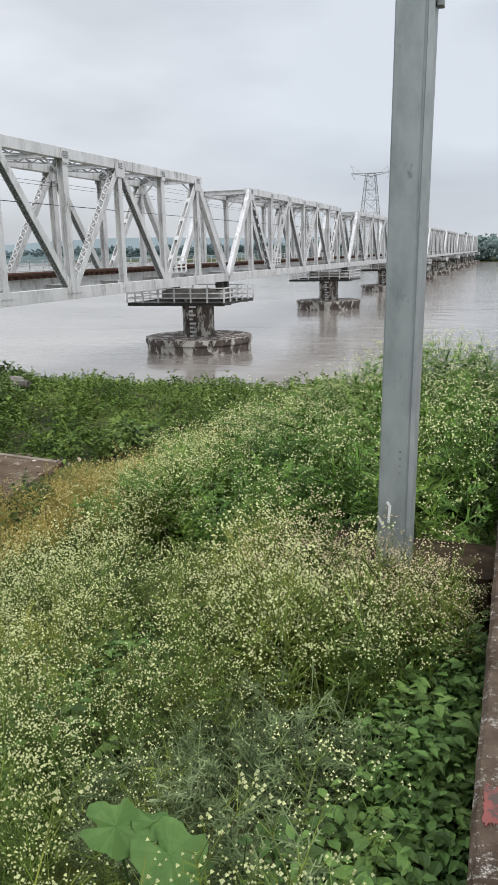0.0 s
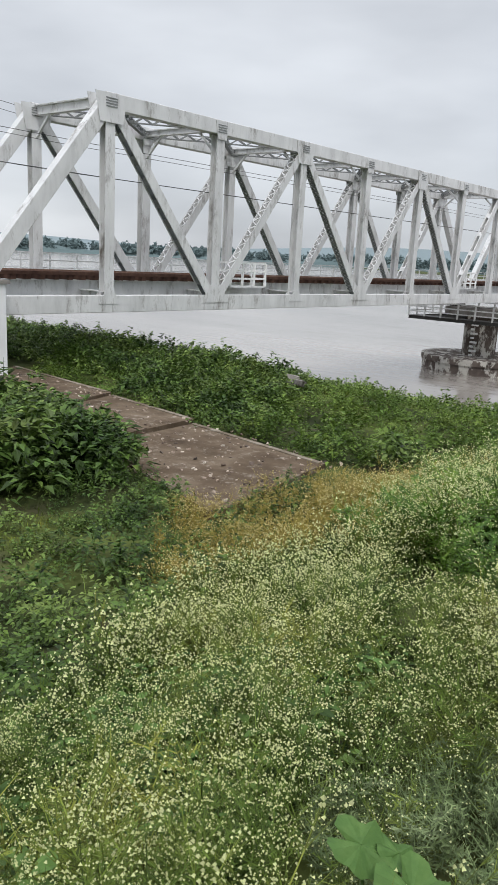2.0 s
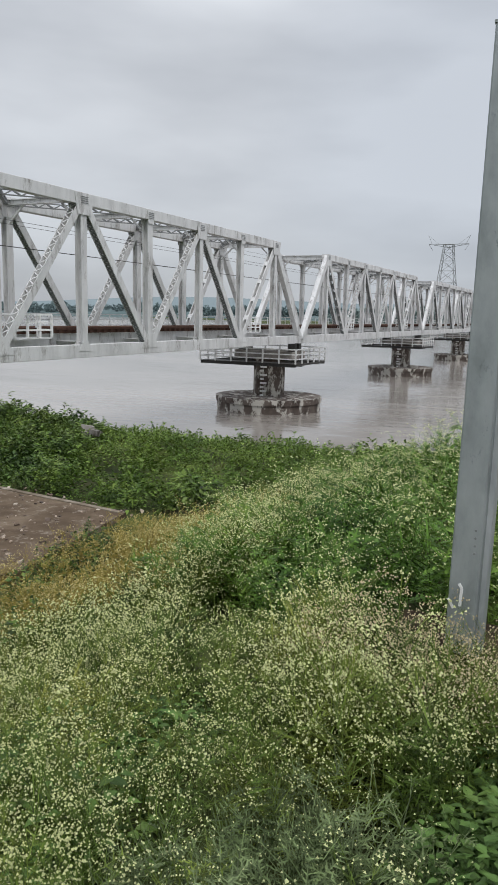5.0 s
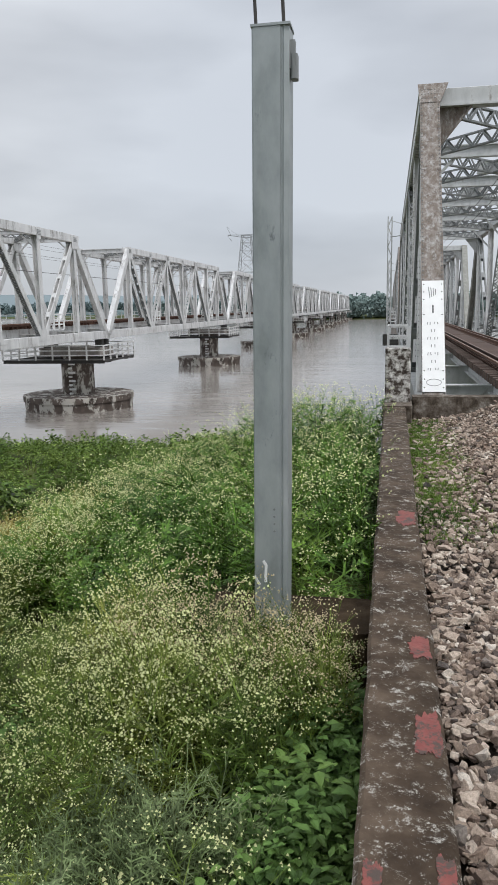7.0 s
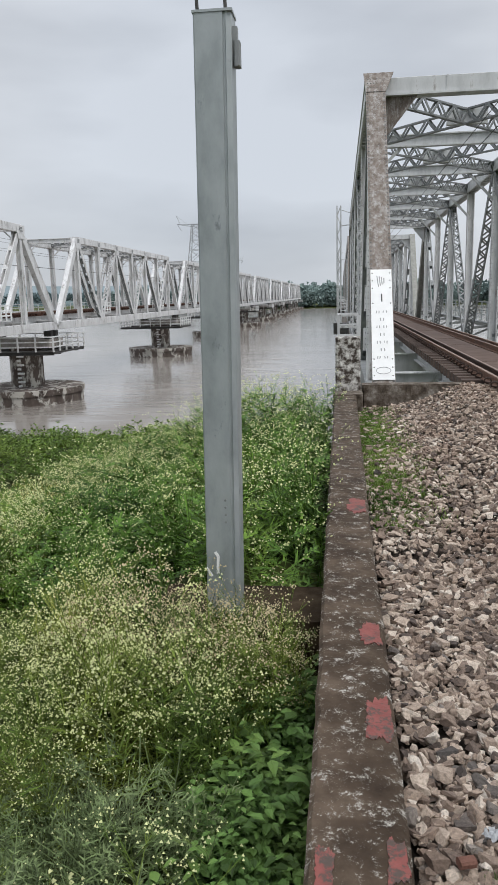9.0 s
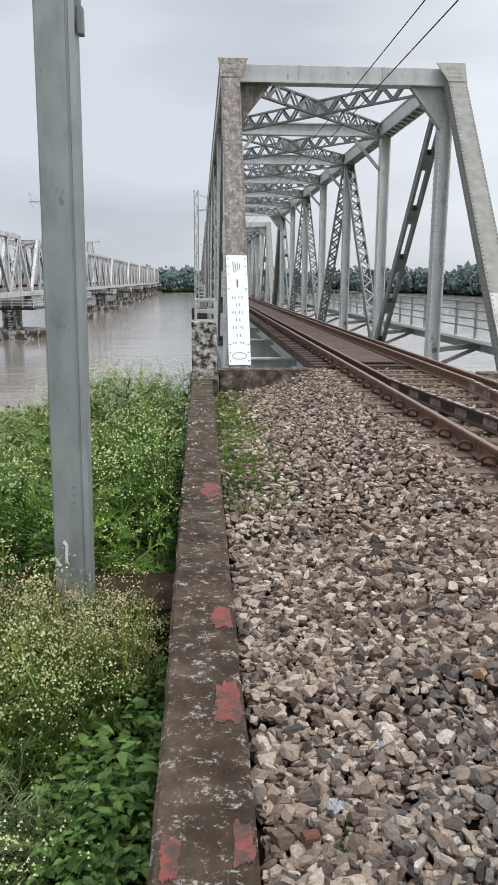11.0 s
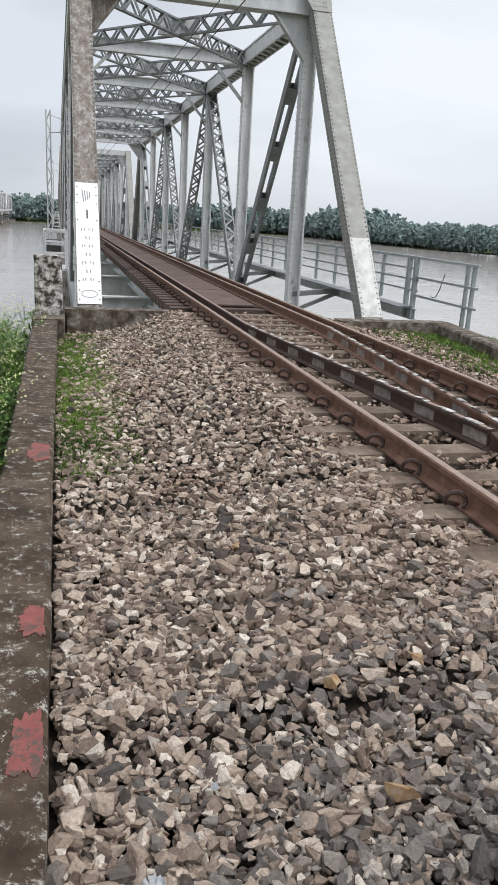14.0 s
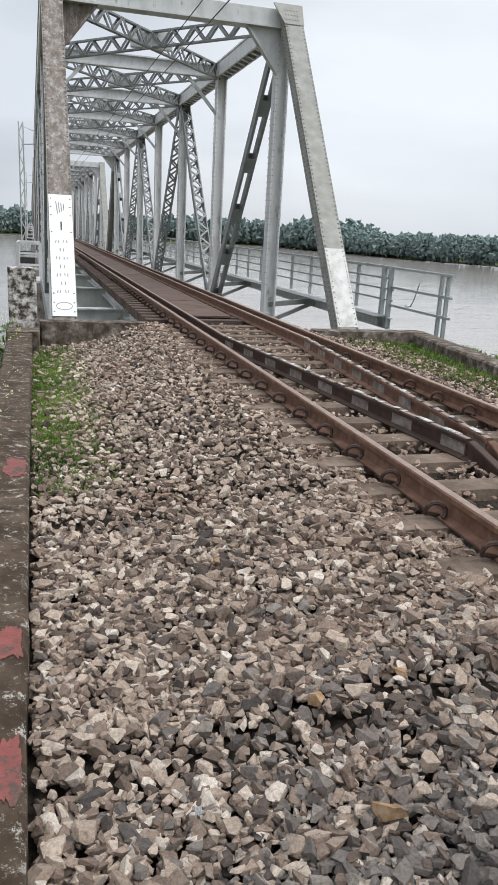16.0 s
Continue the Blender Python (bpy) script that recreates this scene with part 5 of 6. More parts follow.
# ---- plants ----
def leaf(base, direction, length, width, droop=0.25, folds=2):
    """A pointed leaf, folded along its rib."""
    d = np.array(direction, float)
    d /= np.linalg.norm(d)
    s = np.cross(d, (0, 0, 1.0))
    s /= max(1e-6, np.linalg.norm(s))
    u = np.cross(s, d)
    p = lambda t, w, lift: np.array(base) + d * length * t + s * width * w + u * (lift * width) - np.array((0, 0, droop * length * t * t))
    v = [p(0, 0, 0), p(0.35, -0.5, 0.16), p(0.4, 0, 0), p(0.35, 0.5, 0.16), p(0.75, -0.3, 0.1), p(0.75, 0.3, 0.1), p(1, 0, 0)]
    if folds < 2:
        return np.array([v[0], v[1], v[6], v[3]]), np.array([(0, 2, 1), (0, 3, 2)])
    f = [(0, 2, 1), (0, 3, 2), (1, 2, 4), (2, 3, 5), (2, 6, 4), (2, 5, 6)]
    return np.array(v), np.array(f)


def blade(base, tip, w):
    base, tip = np.array(base, float), np.array(tip, float)
    s = np.cross(tip - base, (0.3, 0.2, 1.0))
    s = s / max(1e-6, np.linalg.norm(s)) * w / 2
    return np.array([base - s, base + s, tip + s * 0.35, tip - s * 0.35]), np.array([(0, 1, 2), (0, 2, 3)])


TET_V = np.array([(0.95, 0, -0.3), (-0.5, 0.85, -0.3), (-0.5, -0.85, -0.3), (0, 0, 0.9)])
TET_F = np.array([(0, 1, 3), (1, 2, 3), (2, 0, 3), (1, 0, 2)])


class Plant:
    def __init__(self):
        self.v, self.f, self.s, self.o = [], [], [], 0

    def add(self, v, f, slot=0):
        self.v.append(v)
        self.f.append(f + self.o)
        self.s.append(np.full(len(f), slot))
        self.o += len(v)

    def done(self):
        return np.concatenate(self.v), np.concatenate(self.f), np.concatenate(self.s)


def feverfew(r2, h, branches, heads, lobes, head_r, leaf_w=0.008):
    """A much-branched weed with cut leaves and flat sprays of small white heads at its tips."""
    p = Plant()
    for stem in range(2):
        lean = r2.uniform(-0.16, 0.16, 2)
        foot = np.array([r2.uniform(-0.05, 0.05), r2.uniform(-0.05, 0.05), 0])
        topp = foot + np.array([lean[0] * h * 1.4, lean[1] * h * 1.4, h * r2.uniform(0.75, 0.95)])
        p.add(*blade(foot, topp, 0.010))
        for k in range(branches):
            t = r2.uniform(0.5, 1.0)
            o = foot + (topp - foot) * t
            q = r2.uniform(0, 6.28)
            ln = h * r2.uniform(0.16, 0.36)
            e = o + np.array([math.cos(q) * ln * 0.75, math.sin(q) * ln * 0.75, ln * r2.uniform(0.55, 1.0)])
            p.add(*blade(o, e, 0.0055))
            for m in range(heads):
                c = e + r2.normal(size=3) * np.array([0.030, 0.030, 0.010]) * (h / 0.7)
                p.add(TET_V * head_r * r2.uniform(0.7, 1.4) + c, TET_F, 1)
                if m % 2 == 0:
                    p.add(*blade(e - (e - o) * 0.35, c, 0.0032))
        for k in range(lobes):
            t = r2.uniform(0.05, 0.95)
            o = foot + (topp - foot) * t
            q = r2.uniform(0, 6.28)
            ln = h * r2.uniform(0.14, 0.3) * (1.25 - 0.6 * t)
            dirn = np.array([math.cos(q), math.sin(q), r2.uniform(0.1, 0.8)])
            e = o + dirn * ln
            p.add(*blade(o, e, leaf_w))
            for m in range(3):
                w0 = o + (e - o) * (0.35 + 0.25 * m)
                for sg in (-1, 1):
                    side = np.array([-dirn[1], dirn[0], 0.25]) * sg
                    p.add(*blade(w0, w0 + (dirn * 0.5 + side) * ln * (0.34 - 0.07 * m), leaf_w))
    return p.done()


def leafy(r2, h, spread, count, size, ratio=0.55, folds=2):
    """A low leafy plant: stalks from the foot, leaves all over a loose dome."""
    p = Plant()
    for k in range(count):
        q, rr = r2.uniform(0, 6.28), spread * math.sqrt(r2.uniform(0, 1))
        z = h * (1 - 0.55 * (rr / spread) ** 2) * r2.uniform(0.45, 1.05)
        b0 = np.array([rr * math.cos(q), rr * math.sin(q), z])
        a0 = q + r2.normal() * 0.9
        s = size * r2.uniform(0.6, 1.3)
        p.add(*leaf(b0, (math.cos(a0), math.sin(a0), r2.uniform(-0.1, 0.55)), s, s * ratio, r2.uniform(0.1, 0.5), folds))
        if k % 7 == 0:
            p.add(*blade((b0[0] * 0.2, b0[1] * 0.2, 0), b0, 0.008))
    return p.done()


def shrub(r2, h, reach, heads, per, size, ratio=0.6):
    """A shrub of several leafy heads at different heights, with hollows between them and shoots above."""
    p = Plant()
    for k in range(heads):
        q, rr = r2.uniform(0, 6.28), reach * math.sqrt(r2.uniform(0, 1))
        rad = reach * r2.uniform(0.28, 0.5)
        c = np.array([rr * math.cos(q), rr * math.sin(q), h * (1 - 0.5 * (rr / reach) ** 2) * r2.uniform(0.45, 1.0) - rad * 0.6])
        for m in range(per):
            v = r2.normal(size=3)
            v[2] = abs(v[2]) * 1.1 - 0.25
            v /= np.linalg.norm(v)
            o = c + v * rad * r2.uniform(0.72, 1.08)
            s = size * r2.uniform(0.55, 1.35)
            out = v * np.array([1, 1, 0.35]) + r2.normal(size=3) * 0.35
            p.add(*leaf(o, out, s, s * ratio, r2.uniform(0.05, 0.45), 1))
        if k % 2 == 0:
            tip = c + np.array([r2.normal() * 0.12, r2.normal() * 0.12, 1.0]) * rad * r2.uniform(1.3, 1.9)
            p.add(*blade(c, tip, 0.014))
            for m in range(7):
                o = c + (tip - c) * r2.uniform(0.5, 1.0)
                a0 = r2.uniform(0, 6.28)
                p.add(*leaf(o, (math.cos(a0), math.sin(a0), r2.uniform(0.1, 0.9)), size, size * ratio, 0.3, 1))
    return p.done()


def grass(r2, h, count, spread, w=0.006):
    p = Plant()
    for k in range(count):
        o = np.array([r2.normal() * spread, r2.normal() * spread, 0])
        p.add(*blade(o, o + np.array([r2.normal() * h * 0.4, r2.normal() * h * 0.4, h * r2.uniform(0.5, 1)]), w))
    return p.done()


def spot(x, y, scale, dz=0.0, tilt=0.18):
    return (x, y, float(height(x, y)) + dz - 0.03, rng.uniform(0, 6.28), rng.normal() * tilt, scale, rng.integers(1000))


def clumpy(x, y):
    """How well plants grow at a place: mounds and gaps about a metre wide."""
    return 0.5 + 0.9 * noise.noise((x * 1.1, y * 1.1, 0.3)) + 0.35 * noise.noise((x * 2.7, y * 2.7, 1.7))


def spread(n, x0, x1, y0, y1, lo, hi, keep=lambda x, y: True, dz=0.0):
    out = []
    while len(out) < n:
        x, y = rng.uniform(x0, x1), rng.uniform(y0, y1)
        if keep(x, y):
            c = clumpy(x, y)
            if rng.uniform() < 0.35 + c:
                out.append(spot(x, y, rng.uniform(lo, hi) * (0.82 + 0.3 * min(1, max(0, c))), dz))
    return out


def on_slab(x, y):
    return -31 < x < -11.6 and 11.2 + (-12 - x) * 0.15 < y < 17.0 + (-12 - x) * 0.1


in_dry = lambda x, y: ((x + 8.5 + 0.25 * (y - 11)) / 3.7) ** 2 + ((y - 11.2) / 5.0) ** 2 < 1 + 0.3 * math.sin(x * 2.1) * math.cos(y * 1.7)
near_weeds = [feverfew(rng, 0.74, 10, hd, 7, 0.0068, 0.008) for hd in (3, 4, 5, 7, 8)] + [feverfew(rng, 0.68, 4, 5, 15, 0.0055, 0.0095) for _ in range(3)]
mid_weeds = [feverfew(rng, 0.70, 8, 2, 5, 0.0105, 0.014) for _ in range(5)] + [feverfew(rng, 0.62, 3, 3, 8, 0.010, 0.017) for _ in range(3)]
open_bed = lambda x, y: not (-1.8 < x < -0.4 and 3.7 < y < 4.7) and not (x > -0.95 and y < 2.6) and (x + 1.48) ** 2 + (y - 1.0) ** 2 > 0.09
hollow = lambda x, y: ((x + 1.35) / 0.95) ** 2 + ((y - 1.75) / 0.62) ** 2 < 1 + 0.4 * math.sin(3 * x) * math.sin(4 * y)
wiry = [feverfew(rng, 0.60, 5, 1, 12, 0.0055, 0.0095) for _ in range(5)]
wd = scatter("wiry_weeds", wiry, spread(70, -2.6, -0.5, 0.9, 2.6, 0.65, 1.05, lambda x, y: hollow(x, y) and (x < -0.9 or y > 2.0)), [M_leaf_wiry, M_flower])
tagged(wd, "wiry grey-green branching weeds with few flowers", "weeds", kind="stuff")
wd = scatter("white_flowering_weeds", near_weeds, spread(540, -4.6, -0.55, -0.3, 4.6, 0.75, 1.15, lambda x, y: open_bed(x, y) and (not hollow(x, y) or rng.uniform() < 0.2) and (x > -2.9 or rng.uniform() < 0.7)), [M_leaf_near, M_flower])
tagged(wd, "dense grey-green weeds sprayed with tiny white flowers", "weeds", kind="stuff")
wd = scatter("white_flowering_weeds", mid_weeds, spread(900, -12.5, -0.6, -1.5, 14.5, 0.9, 1.35, lambda x, y: not (x > -4.6 and y < 4.6) and (x < -4.0 or y < 4.5) and x > -4.8 - (y - 1.8) * 0.50 and not on_slab(x, y) and not in_dry(x, y)), [M_leaf_grey, M_flower])
tagged(wd, "wide stand of pale flowering weeds on the slope", "weeds", kind="stuff")
dry = scatter("drying_weeds", mid_weeds, spread(520, -13.5, -4.4, 5.5, 17.0, 0.95, 1.3, lambda x, y: in_dry(x, y) and not on_slab(x, y)), [M_leaf_dry, M_flower_dry])
tagged(dry, "yellow-brown drying weeds above the slab", "weeds", kind="stuff")
tall = [feverfew(rng, 1.05, 7, 4, 9, 0.0095, 0.026) for _ in range(4)] + [feverfew(rng, 0.85, 3, 2, 13, 0.009, 0.034) for _ in range(3)]
fresh = scatter("tall_green_weeds", tall, spread(640, -6.5, -0.5, 4.65, 14.2, 0.62, 1.2, lambda x, y: y > 4.7 + max(0, -x - 2.2) * 0.9), [M_leaf_fresh, M_flower])
tagged(fresh, "tall fresh green bushy weeds beside the parapet", "weeds", kind="stuff")
low = [leafy(rng, 0.42, 0.27, 62, 0.068, 0.58) for _ in range(4)] + [leafy(rng, 0.36, 0.24, 90, 0.045, 0.6) for _ in range(2)]
lf = scatter("broad_leaved_plants", low, spread(210, -1.75, -0.44, 0.2, 3.5, 0.7, 1.25, lambda x, y: x > -0.85 - max(0, 1.75 - y) * 0.65), [M_leaf_mid])
tagged(lf, "low dark green broad-leaved plants under the parapet", "plants", kind="stuff")
under = scatter("broad_leaved_plants", low, spread(130, -5.2, -2.6, -0.6, 3.4, 0.9, 1.5), [M_leaf_mid])
tagged(under, "leafy green undergrowth between the flowering weeds", "plants", kind="stuff")
edge = scatter("dry_flowering_weeds", near_weeds, spread(135, -1.8, -0.5, 3.1, 3.92, 0.8, 1.0, lambda x, y: x < -0.8 or rng.uniform() < 0.45), [M_leaf_near, M_flower_beige])
tagged(edge, "pale dry flowering weeds round the post footing", "weeds", kind="stuff")

bush = [shrub(rng, 0.70, 0.66, 7, 20, 0.125, 0.66) for _ in range(7)]
mound = [shrub(rng, 1.55, 1.1, 9, 30, 0.25, 0.6) for _ in range(7)]
moss_patch = lambda x, y: (x + 14.6) ** 2 / 7 + (y - 7.2) ** 2 / 2.6 < 1
vines = scatter("creeping_vines", bush, spread(1250, -30, -4.5, -6, 18, 0.45, 1.05, lambda x, y: not on_slab(x, y) and (not moss_patch(x, y) or rng.uniform() < 0.12) and not (x > -4.6 - (y - 1.8) * 0.50)), [M_leaf_dark])
tagged(vines, "dark green creeping vines over the terrace", "creepers", kind="stuff")
bank = scatter("river_bank_bushes", mound, spread(500, -62, -3, 13, 46, 0.45, 0.95, lambda x, y: not on_slab(x, y) and y > 17.9 + (-12 - x) * 0.09 and (x < -6 or y > 15) and y < np.interp(-x, [3, 10, 16, 21, 30, 60], [15, 17, 20, 27, 33, 41]) + 1.5 * math.sin(x * 0.5) and not (abs(x + 22 - (y - 38)) < 4 and y > 32)), [M_leaf_dark])
tagged(bank, "tangled green bushes along the river bank", "bushes", kind="stuff")
shore = scatter("low_shore_plants", bush, spread(560, -30, -4, 14, 45, 0.6, 1.3, lambda x, y: not on_slab(x, y) and y > 17.5 and not (-26 < x < -15 and 36 < y < 42) and rng.uniform() < (1.0 if y < 34 else 0.35)), [M_leaf])
tagged(shore, "low leafy plants on the mossy river shore", "plants", kind="stuff")
thick = scatter("leafy_thicket", mound, spread(150, -27, -15.8, 8.3, 14.6, 0.85, 1.25, lambda x, y: not on_slab(x, y)), [M_leaf_dark])
tagged(thick, "tall leafy green thicket beside the slab", "bushes", kind="stuff")
def pitch_top(f, y):
    """A bank of stones against the abutment, falling away from it and towards the river."""
    return (1 - f) * float(np.interp(y, [6.0, 12.8, 14.4, 15.4], [-1.6, -1.8, -2.6, -4.2])) - 4.5 * f


g = Geo()
for i in range(4):
    for j in range(10):
        q = [(i / 4, 6 + 0.92 * j), ((i + 1) / 4, 6 + 0.92 * j), ((i + 1) / 4, 6.92 + 0.92 * j), (i / 4, 6.92 + 0.92 * j)]
        g.add([(-29.25 + 2.8 * f, y, pitch_top(f, y) - 0.12) for f, y in q], [(0, 1, 2, 3)])
slope = part("embankment_slope", g, M_soil)
tagged(slope, "earth slope under the stone pitching", "slope", kind="structure")
pitch = []
for k in range(330):
    y, f = rng.uniform(6.2, 15.0), rng.uniform(0, 1)
    pitch.append((-29.1 + 2.8 * f, y, pitch_top(f, y) - 0.04, rng.uniform(0, 6), 0.3, rng.uniform(0.16, 0.28), rng.integers(24)))
pitching = scatter("stone_pitching", stones, pitch, [M_stone])
tagged(pitching, "sloping brown stone pitching at the abutment foot", "stones", kind="stuff")
specks = []
for k in range(900):
    x, y = rng.uniform(-30, -11.8), rng.uniform(11.5, 18)
    if on_slab(x, y):
        specks.append((x, y, -3.93 - 0.10 * (x > -23) - 0.10 * (x > -18.2), rng.uniform(0, 6), rng.uniform(-.5, .5), rng.uniform(0.015, 0.07), rng.integers(24)))
debris = scatter("slab_debris", stones, specks, [M_stone])
tagged(debris, "pale stones and crumbs strewn over the slabs", "debris", kind="stuff")
turf = [grass(rng, 0.07, 11, 0.06, 0.0115) for _ in range(5)]
tf = []
for k in range(7500):
    x, y = abs(rng.normal()) * 0.25, 5.2 + 8.0 * rng.beta(1.6, 1.3)
    if clumpy(x * 2, y) < rng.uniform(-0.4, 0.4):
        continue
    tf.append((x, y, float(bed(x, y)) - 0.01, rng.uniform(0, 6), 0, rng.uniform(0.25, 0.8), rng.integers(5)))
for k in range(1700):
    x, y = rng.uniform(5.6, 8.2), rng.uniform(6, 13.3)
    tf.append((x, y, float(bed(x)) - 0.04, rng.uniform(0, 6), 0, rng.uniform(0.7, 1.4), rng.integers(5)))
for k in range(9):
    tf.append((0.25 + rng.normal() * 0.03, 1.54 + rng.normal() * 0.03, float(bed(0.25)), rng.uniform(0, 6), 0, 0.45, rng.integers(5)))
moss_tufts = []
for k in range(900):
    x, y = rng.uniform(-18, -11), rng.uniform(4.5, 10)
    if moss_patch(x, y):
        moss_tufts.append(spot(x, y, rng.uniform(0.8, 2.2)))
for k in range(900):
    moss_tufts.append(spot(rng.uniform(-24, -8), rng.uniform(24, 42), rng.uniform(1.5, 4.0)))
moss = scatter("grass", turf, moss_tufts, [M_leaf_grey])
tagged(moss, "short mossy grass on the wet terrace and shore", "grass", kind="stuff")
gr = scatter("grass", turf, tf, [M_leaf])
tagged(gr, "short tufts of bright green grass in the ballast", "grass", kind="stuff")

big = thing("large_leaf_plant", "large soft green lobed leaves among the weeds", "plant")


def lobed(cx, cy, cz, r, turn, tilt):
    pts = []
    for i in range(26):
        q = 2 * math.pi * i / 26
        rr = r * (0.86 + 0.09 * math.cos(5 * q) + 0.05 * math.cos(9 * q) + 0.05 * math.cos(2 * q)) * (0.55 if i in (13,) else 1)
        pts.append(Vector((rr * math.cos(q), rr * math.sin(q), 0.10 * r * math.cos(5 * q) - 0.18 * r * (math.cos(q) > 0.3))))
    ctr = Vector((0, 0, 0.06 * r))
    m = Matrix.Translation((cx, cy, cz)) @ Euler((tilt, 0.2, turn)).to_matrix().to_4x4()
    return Geo().add([m @ p for p in pts] + [m @ ctr], [(i, (i + 1) % 26, 26) for i in range(26)])


for cx, cy, cz, r, turn, tilt in ((-1.60, 1.06, -0.52, 0.13, 0.3, 0.25), (-1.36, 1.00, -0.52, 0.15, -0.5, 0.15), (-1.5, 1.16, -0.56, 0.10, 1.5, 0.3)):
    lfo = part("leaf", lobed(cx, cy, cz + 0.04, r, turn, tilt), M_big_leaf, big)
    part("stalk", Geo().tube((cx + 0.02, cy + 0.1, -1.1), (cx, cy, cz + 0.05), 0.006, 5), M_big_leaf, lfo)

crumple = Geo()
r3, K3 = random.Random(5), 7
grid = [(0.018 * (i - 3) + r3.uniform(-.006, .006), 0.014 * (j - 3) + r3.uniform(-.006, .006), 0.012 * abs(r3.gauss(0, 1)) + 0.01) for i in range(K3) for j in range(K3)]
crumple.add(grid, [(i * K3 + j, i * K3 + j + 1, (i + 1) * K3 + j + 1, (i + 1) * K3 + j) for i in range(K3 - 1) for j in range(K3 - 1) if (i, j) not in ((0, 0), (5, 5), (0, 5), (5, 0), (2, 5))])
litter = part("plastic_scrap", crumple, M_litter, at=pose(0.23, 1.66, -0.39, 6, -5, 20) @ Matrix.Diagonal((0.6, 0.6, 0.7, 1)))
tagged(litter, "crumpled white plastic scrap lying on the ballast", "litter")
white_chip = part("plastic_scrap", crumple.mesh("plastic_scrap", M_litter), None, at=pose(0.47, 1.99, -0.37, 20, 5, 70) @ Matrix.Diagonal((0.35, 0.35, 0.5, 1)))
tagged(white_chip, "small white plastic chip between grey stones", "litter")
M_brick = material("broken_red_brick", [(0.12, 0.06, 0.045), (0.20, 0.10, 0.075)], 0.9, 0, 20, 6, 0.5)
brick = part("brick_fragment", Geo().bar((-0.03, 0, 0), (0.028, 0.006, 0.005), 0.038, 0.03, c=0.007), M_brick, at=pose(0.12, 1.52, -0.385, 8, 10, 15))
tagged(brick, "broken dull red brick fragment among the ballast", "brick")
M_ochre = material("ochre_stained_stone", [(0.22, 0.13, 0.07), (0.34, 0.22, 0.12), (0.42, 0.33, 0.24)], 0.85, 0, 25, 6, 0.4)
for x, y, s, w in ((1.06, 1.78, 0.042, 3), (1.41, 2.43, 0.038, 8), (1.05, 2.42, 0.036, 12), (0.95, 3.75, 0.03, 5)):
    v, f, _ = stones[w]
    ob = part("ochre_stone", Geo().add([tuple(q * s) for q in v], [tuple(int(i) for i in q) for q in f]), M_ochre, at=pose(x, y, float(bed(x, y)) + 0.025, 10, 20, 40 * w))
    tagged(ob, "ochre-stained broken stone lying on grey ballast", "stone", "ochre stones")
rod = part("bent_rod", Geo().path([(8.06, 15.0, 0.57), (8.07, 15.1, 0.4), (8.08, 15.22, 0.2), (8.08, 15.34, 0.05), (8.06, 15.46, 0.02), (8.05, 15.54, 0.06)], 0.012, 5), M_mid_steel, side)
for x, y, s in ((-20.0, 25.6, 0.36), (-19.5, 25.2, 0.30), (-19.8, 24.8, 0.22), (-20.6, 26.0, 0.26)):
    v, f, _ = stones[int(abs(x * 7)) % 24]
    ob = part("boulder", Geo().add([tuple(q * s) for q in v], [tuple(int(i) for i in q) for q in f]), M_pier, at=pose(x, y, float(height(x, y)) + 0.62, 5, 10, 50))
    tagged(ob, "pale grey boulder among the river bank bushes", "boulder", "bank boulders")
log = thing("driftwood", "dark driftwood branch floating on the river", "driftwood")
part("trunk", Geo().path([(-69.5, 58.3, WATER + 0.02), (-68.2, 58.2, WATER + 0.12), (-67, 58.1, WATER + 0.2), (-66.0, 58.0, WATER + 0.05)], 0.16, 6), M_bark, log)
part("snag", Geo().path([(-67.2, 58.1, WATER + 0.1), (-67.0, 58.1, WATER + 0.7), (-66.5, 58.2, WATER + 0.9)], 0.1, 5), M_bark, log)
sprout = scatter("wall_sprout", low, [(7.75, 11.0, -0.62, 0, 0, 0.9, 1), (8.1, 11.6, -0.75, 2, 0.1, 1.1, 2)], [M_leaf_mid])
tagged(sprout, "small leafy sprout behind the wing wall", "plant")

# ---- far woods and hills, haze painted into their colours ----
def crown(r2, clumps, size):
    p = Plant()
    for k in range(clumps):
        v = r2.normal(size=3)
        v = v / np.linalg.norm(v) * r2.uniform(0.5, 1.0)
        c = np.array([v[0] * 0.5, v[1] * 0.5, 0.52 + v[2] * 0.46])
        turn = np.linalg.qr(r2.normal(size=(3, 3)))[0]
        p.add((TET_V * r2.uniform(0.7, 1.3, (4, 1)) * r2.uniform(0.6, 1.2) * size) @ turn.T + c, TET_F)
    p.add(*blade((0, 0, 0), (0, 0, 0.5), 0.05))
    return p.done()


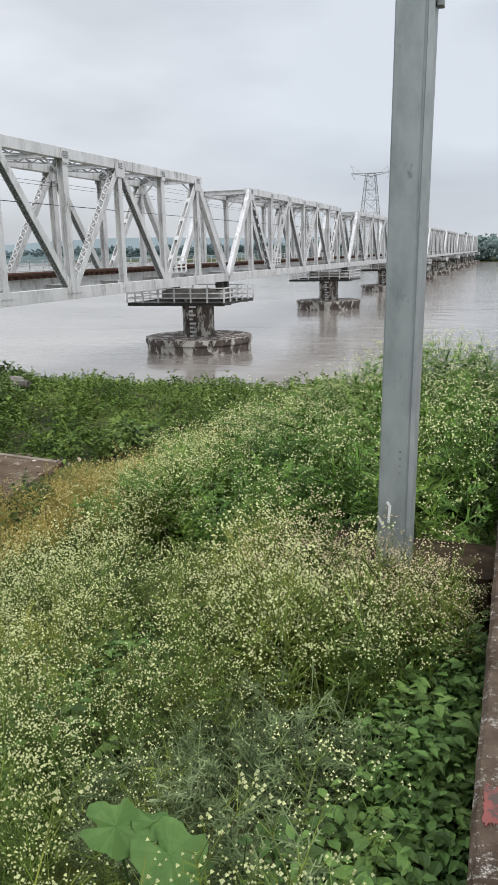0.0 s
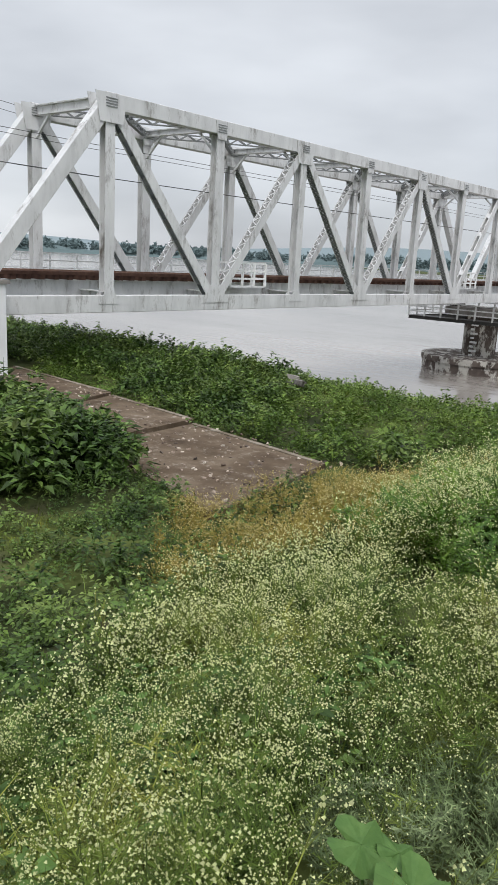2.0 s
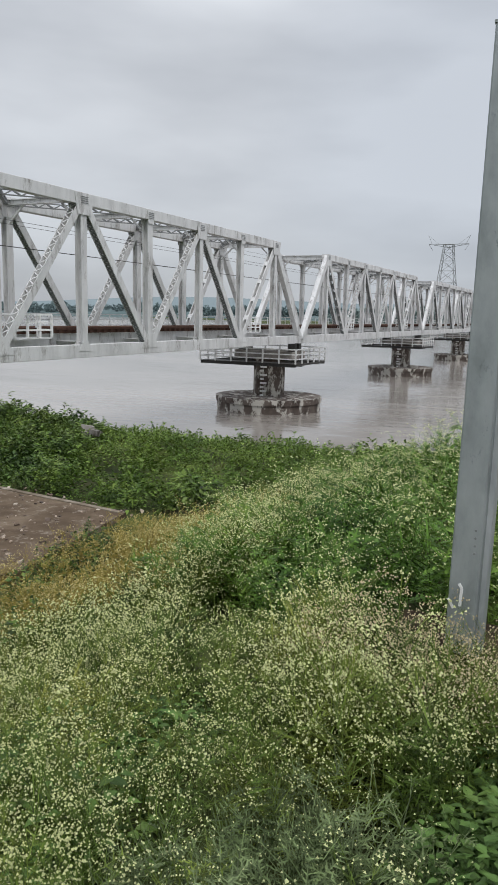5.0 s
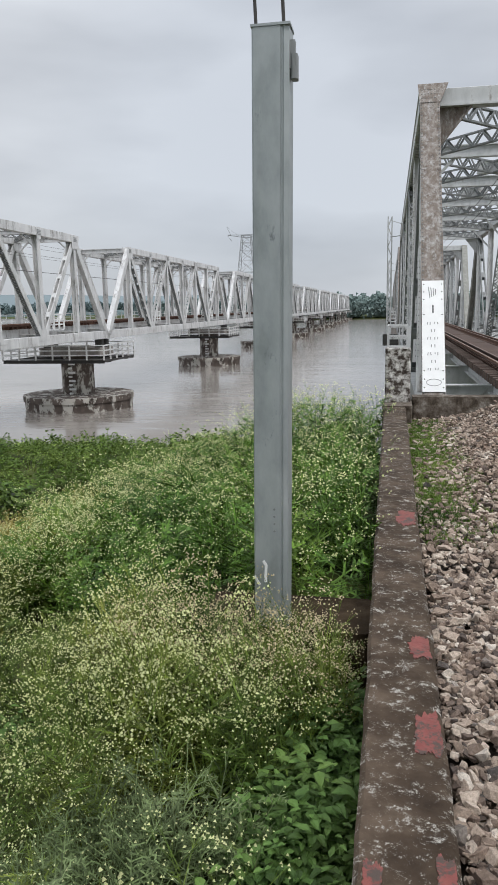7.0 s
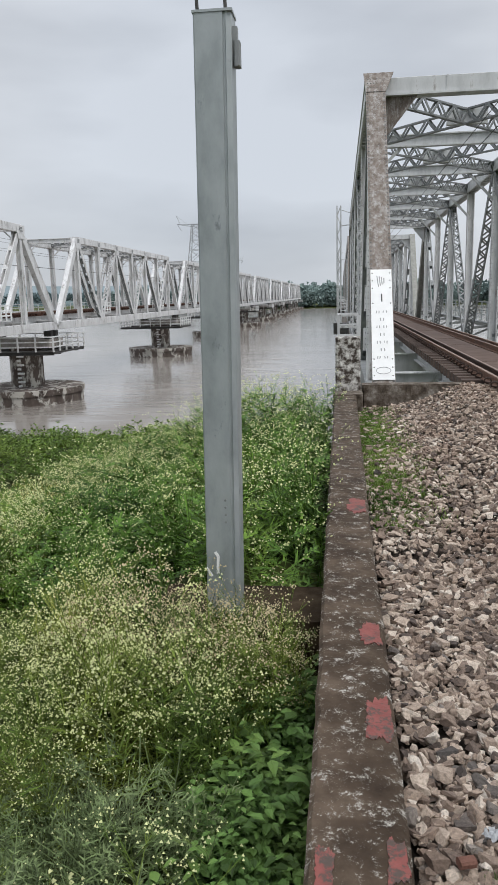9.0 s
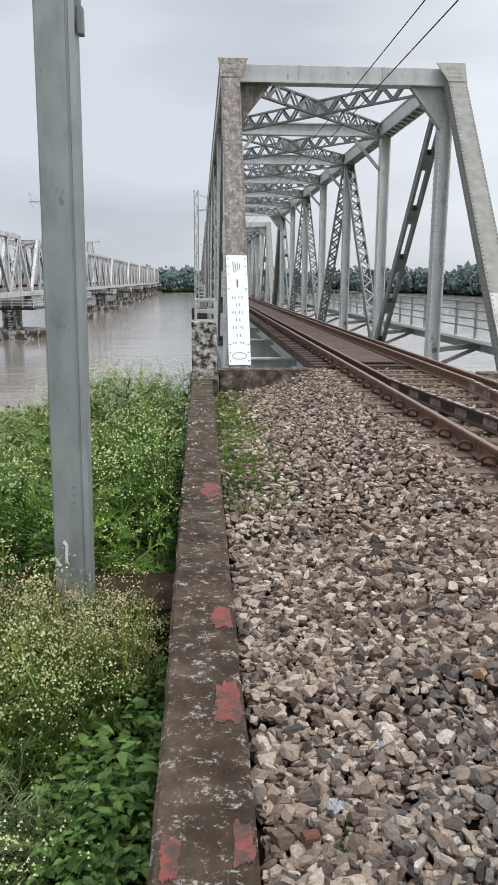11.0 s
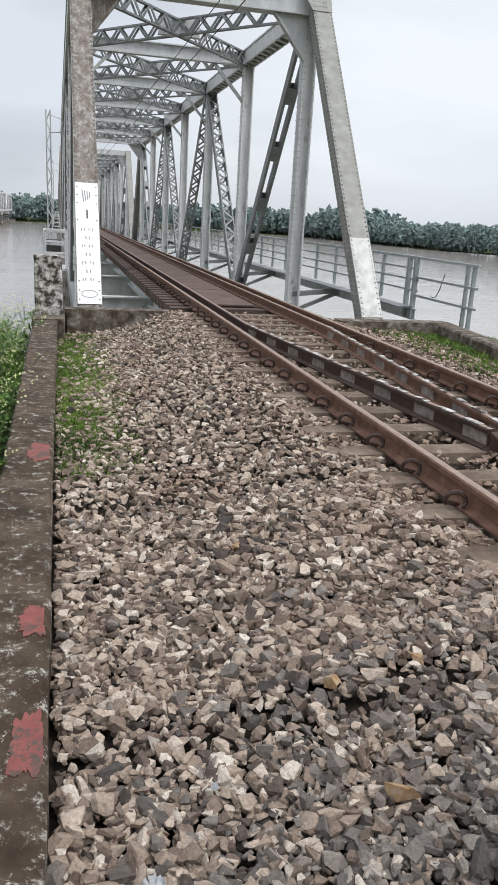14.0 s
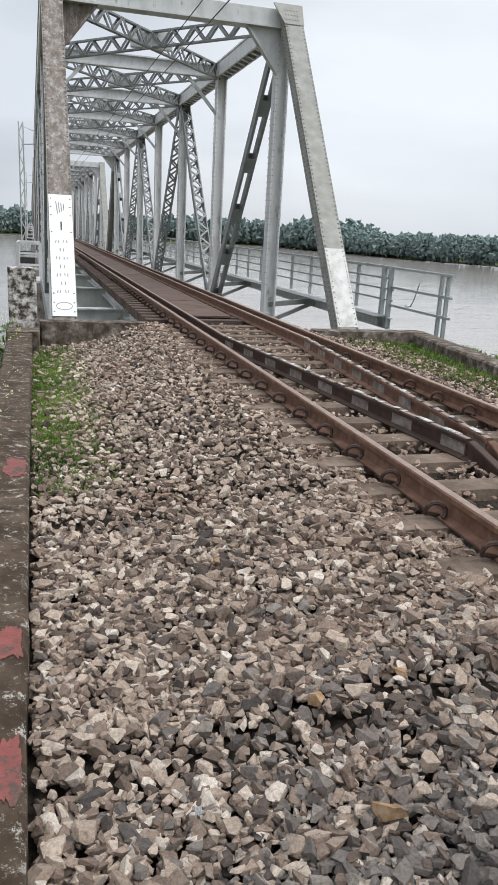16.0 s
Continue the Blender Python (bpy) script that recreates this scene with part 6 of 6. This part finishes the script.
wide = [crown(rng, 40, 0.16) for _ in range(7)]
crowns = [crown(rng, 115, 0.092) for _ in range(7)]
fw = []
for k in range(430):
    y = rng.uniform(40, 640)
    x = 205 - 0.08 * (y - 300) + abs(rng.normal()) * 14
    fw.append((x, y, -8.5, rng.uniform(0, 6), 0, rng.uniform(11, 15) * (1.0 + 0.65 * math.exp(-((y - 520) / 45.0) ** 2)), rng.integers(7)))
for k in range(220):
    x = rng.uniform(-260, 190)
    fw.append((x, 595 + max(0, -x - 60) * 0.8 + abs(rng.normal()) * 30, -8.5, rng.uniform(0, 6), 0, rng.uniform(12, 22), rng.integers(7)))
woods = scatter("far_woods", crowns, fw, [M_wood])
tagged(woods, "trees along the far river bank, haze painted into their pale blue-green", "trees", kind="stuff")
hz = []
for k in range(420):
    q = rng.uniform(radians(18), radians(85))
    dist = 1500 + rng.uniform(0, 150)
    hz.append((-dist * math.sin(q), dist * math.cos(q), -9, rng.uniform(0, 6), 0, rng.uniform(20, 30), rng.integers(7)))
hz_w = scatter("haze_tinted_woods", wide, hz, [M_hill])
tagged(hz_w, "woods on the far bank, haze painted into their blue-green", "trees", kind="stuff")
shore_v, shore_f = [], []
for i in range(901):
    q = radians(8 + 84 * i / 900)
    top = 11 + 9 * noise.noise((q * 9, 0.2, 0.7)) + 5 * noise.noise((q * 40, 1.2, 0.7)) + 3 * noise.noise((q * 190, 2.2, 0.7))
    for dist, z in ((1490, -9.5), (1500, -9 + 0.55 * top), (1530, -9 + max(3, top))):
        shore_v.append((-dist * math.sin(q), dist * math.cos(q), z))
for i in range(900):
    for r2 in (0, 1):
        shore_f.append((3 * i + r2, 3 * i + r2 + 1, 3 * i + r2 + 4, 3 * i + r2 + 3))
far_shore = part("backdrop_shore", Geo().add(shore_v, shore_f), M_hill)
tagged(far_shore, "low wooded shore across the river, haze painted into its colour", "shore", kind="structure")
g = Geo()
K = 60
ridge = []
for i in range(K + 1):
    q = radians(14 + 90 * i / K)
    hgt = 18 + 16 * math.sin(q * 5.1) + 10 * math.sin(q * 13.0 + 1)
    ridge.append(((-3000 * math.sin(q), 3000 * math.cos(q), -10), (-3100 * math.sin(q), 3100 * math.cos(q), max(12, 30 + hgt))))
for p, q in zip(ridge, ridge[1:]):
    g.add([p[0], q[0], q[1], p[1]], [(0, 1, 2, 3)])
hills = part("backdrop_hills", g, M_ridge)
tagged(hills, "low hills on the horizon, haze painted into their blue-grey", "hills", kind="structure")
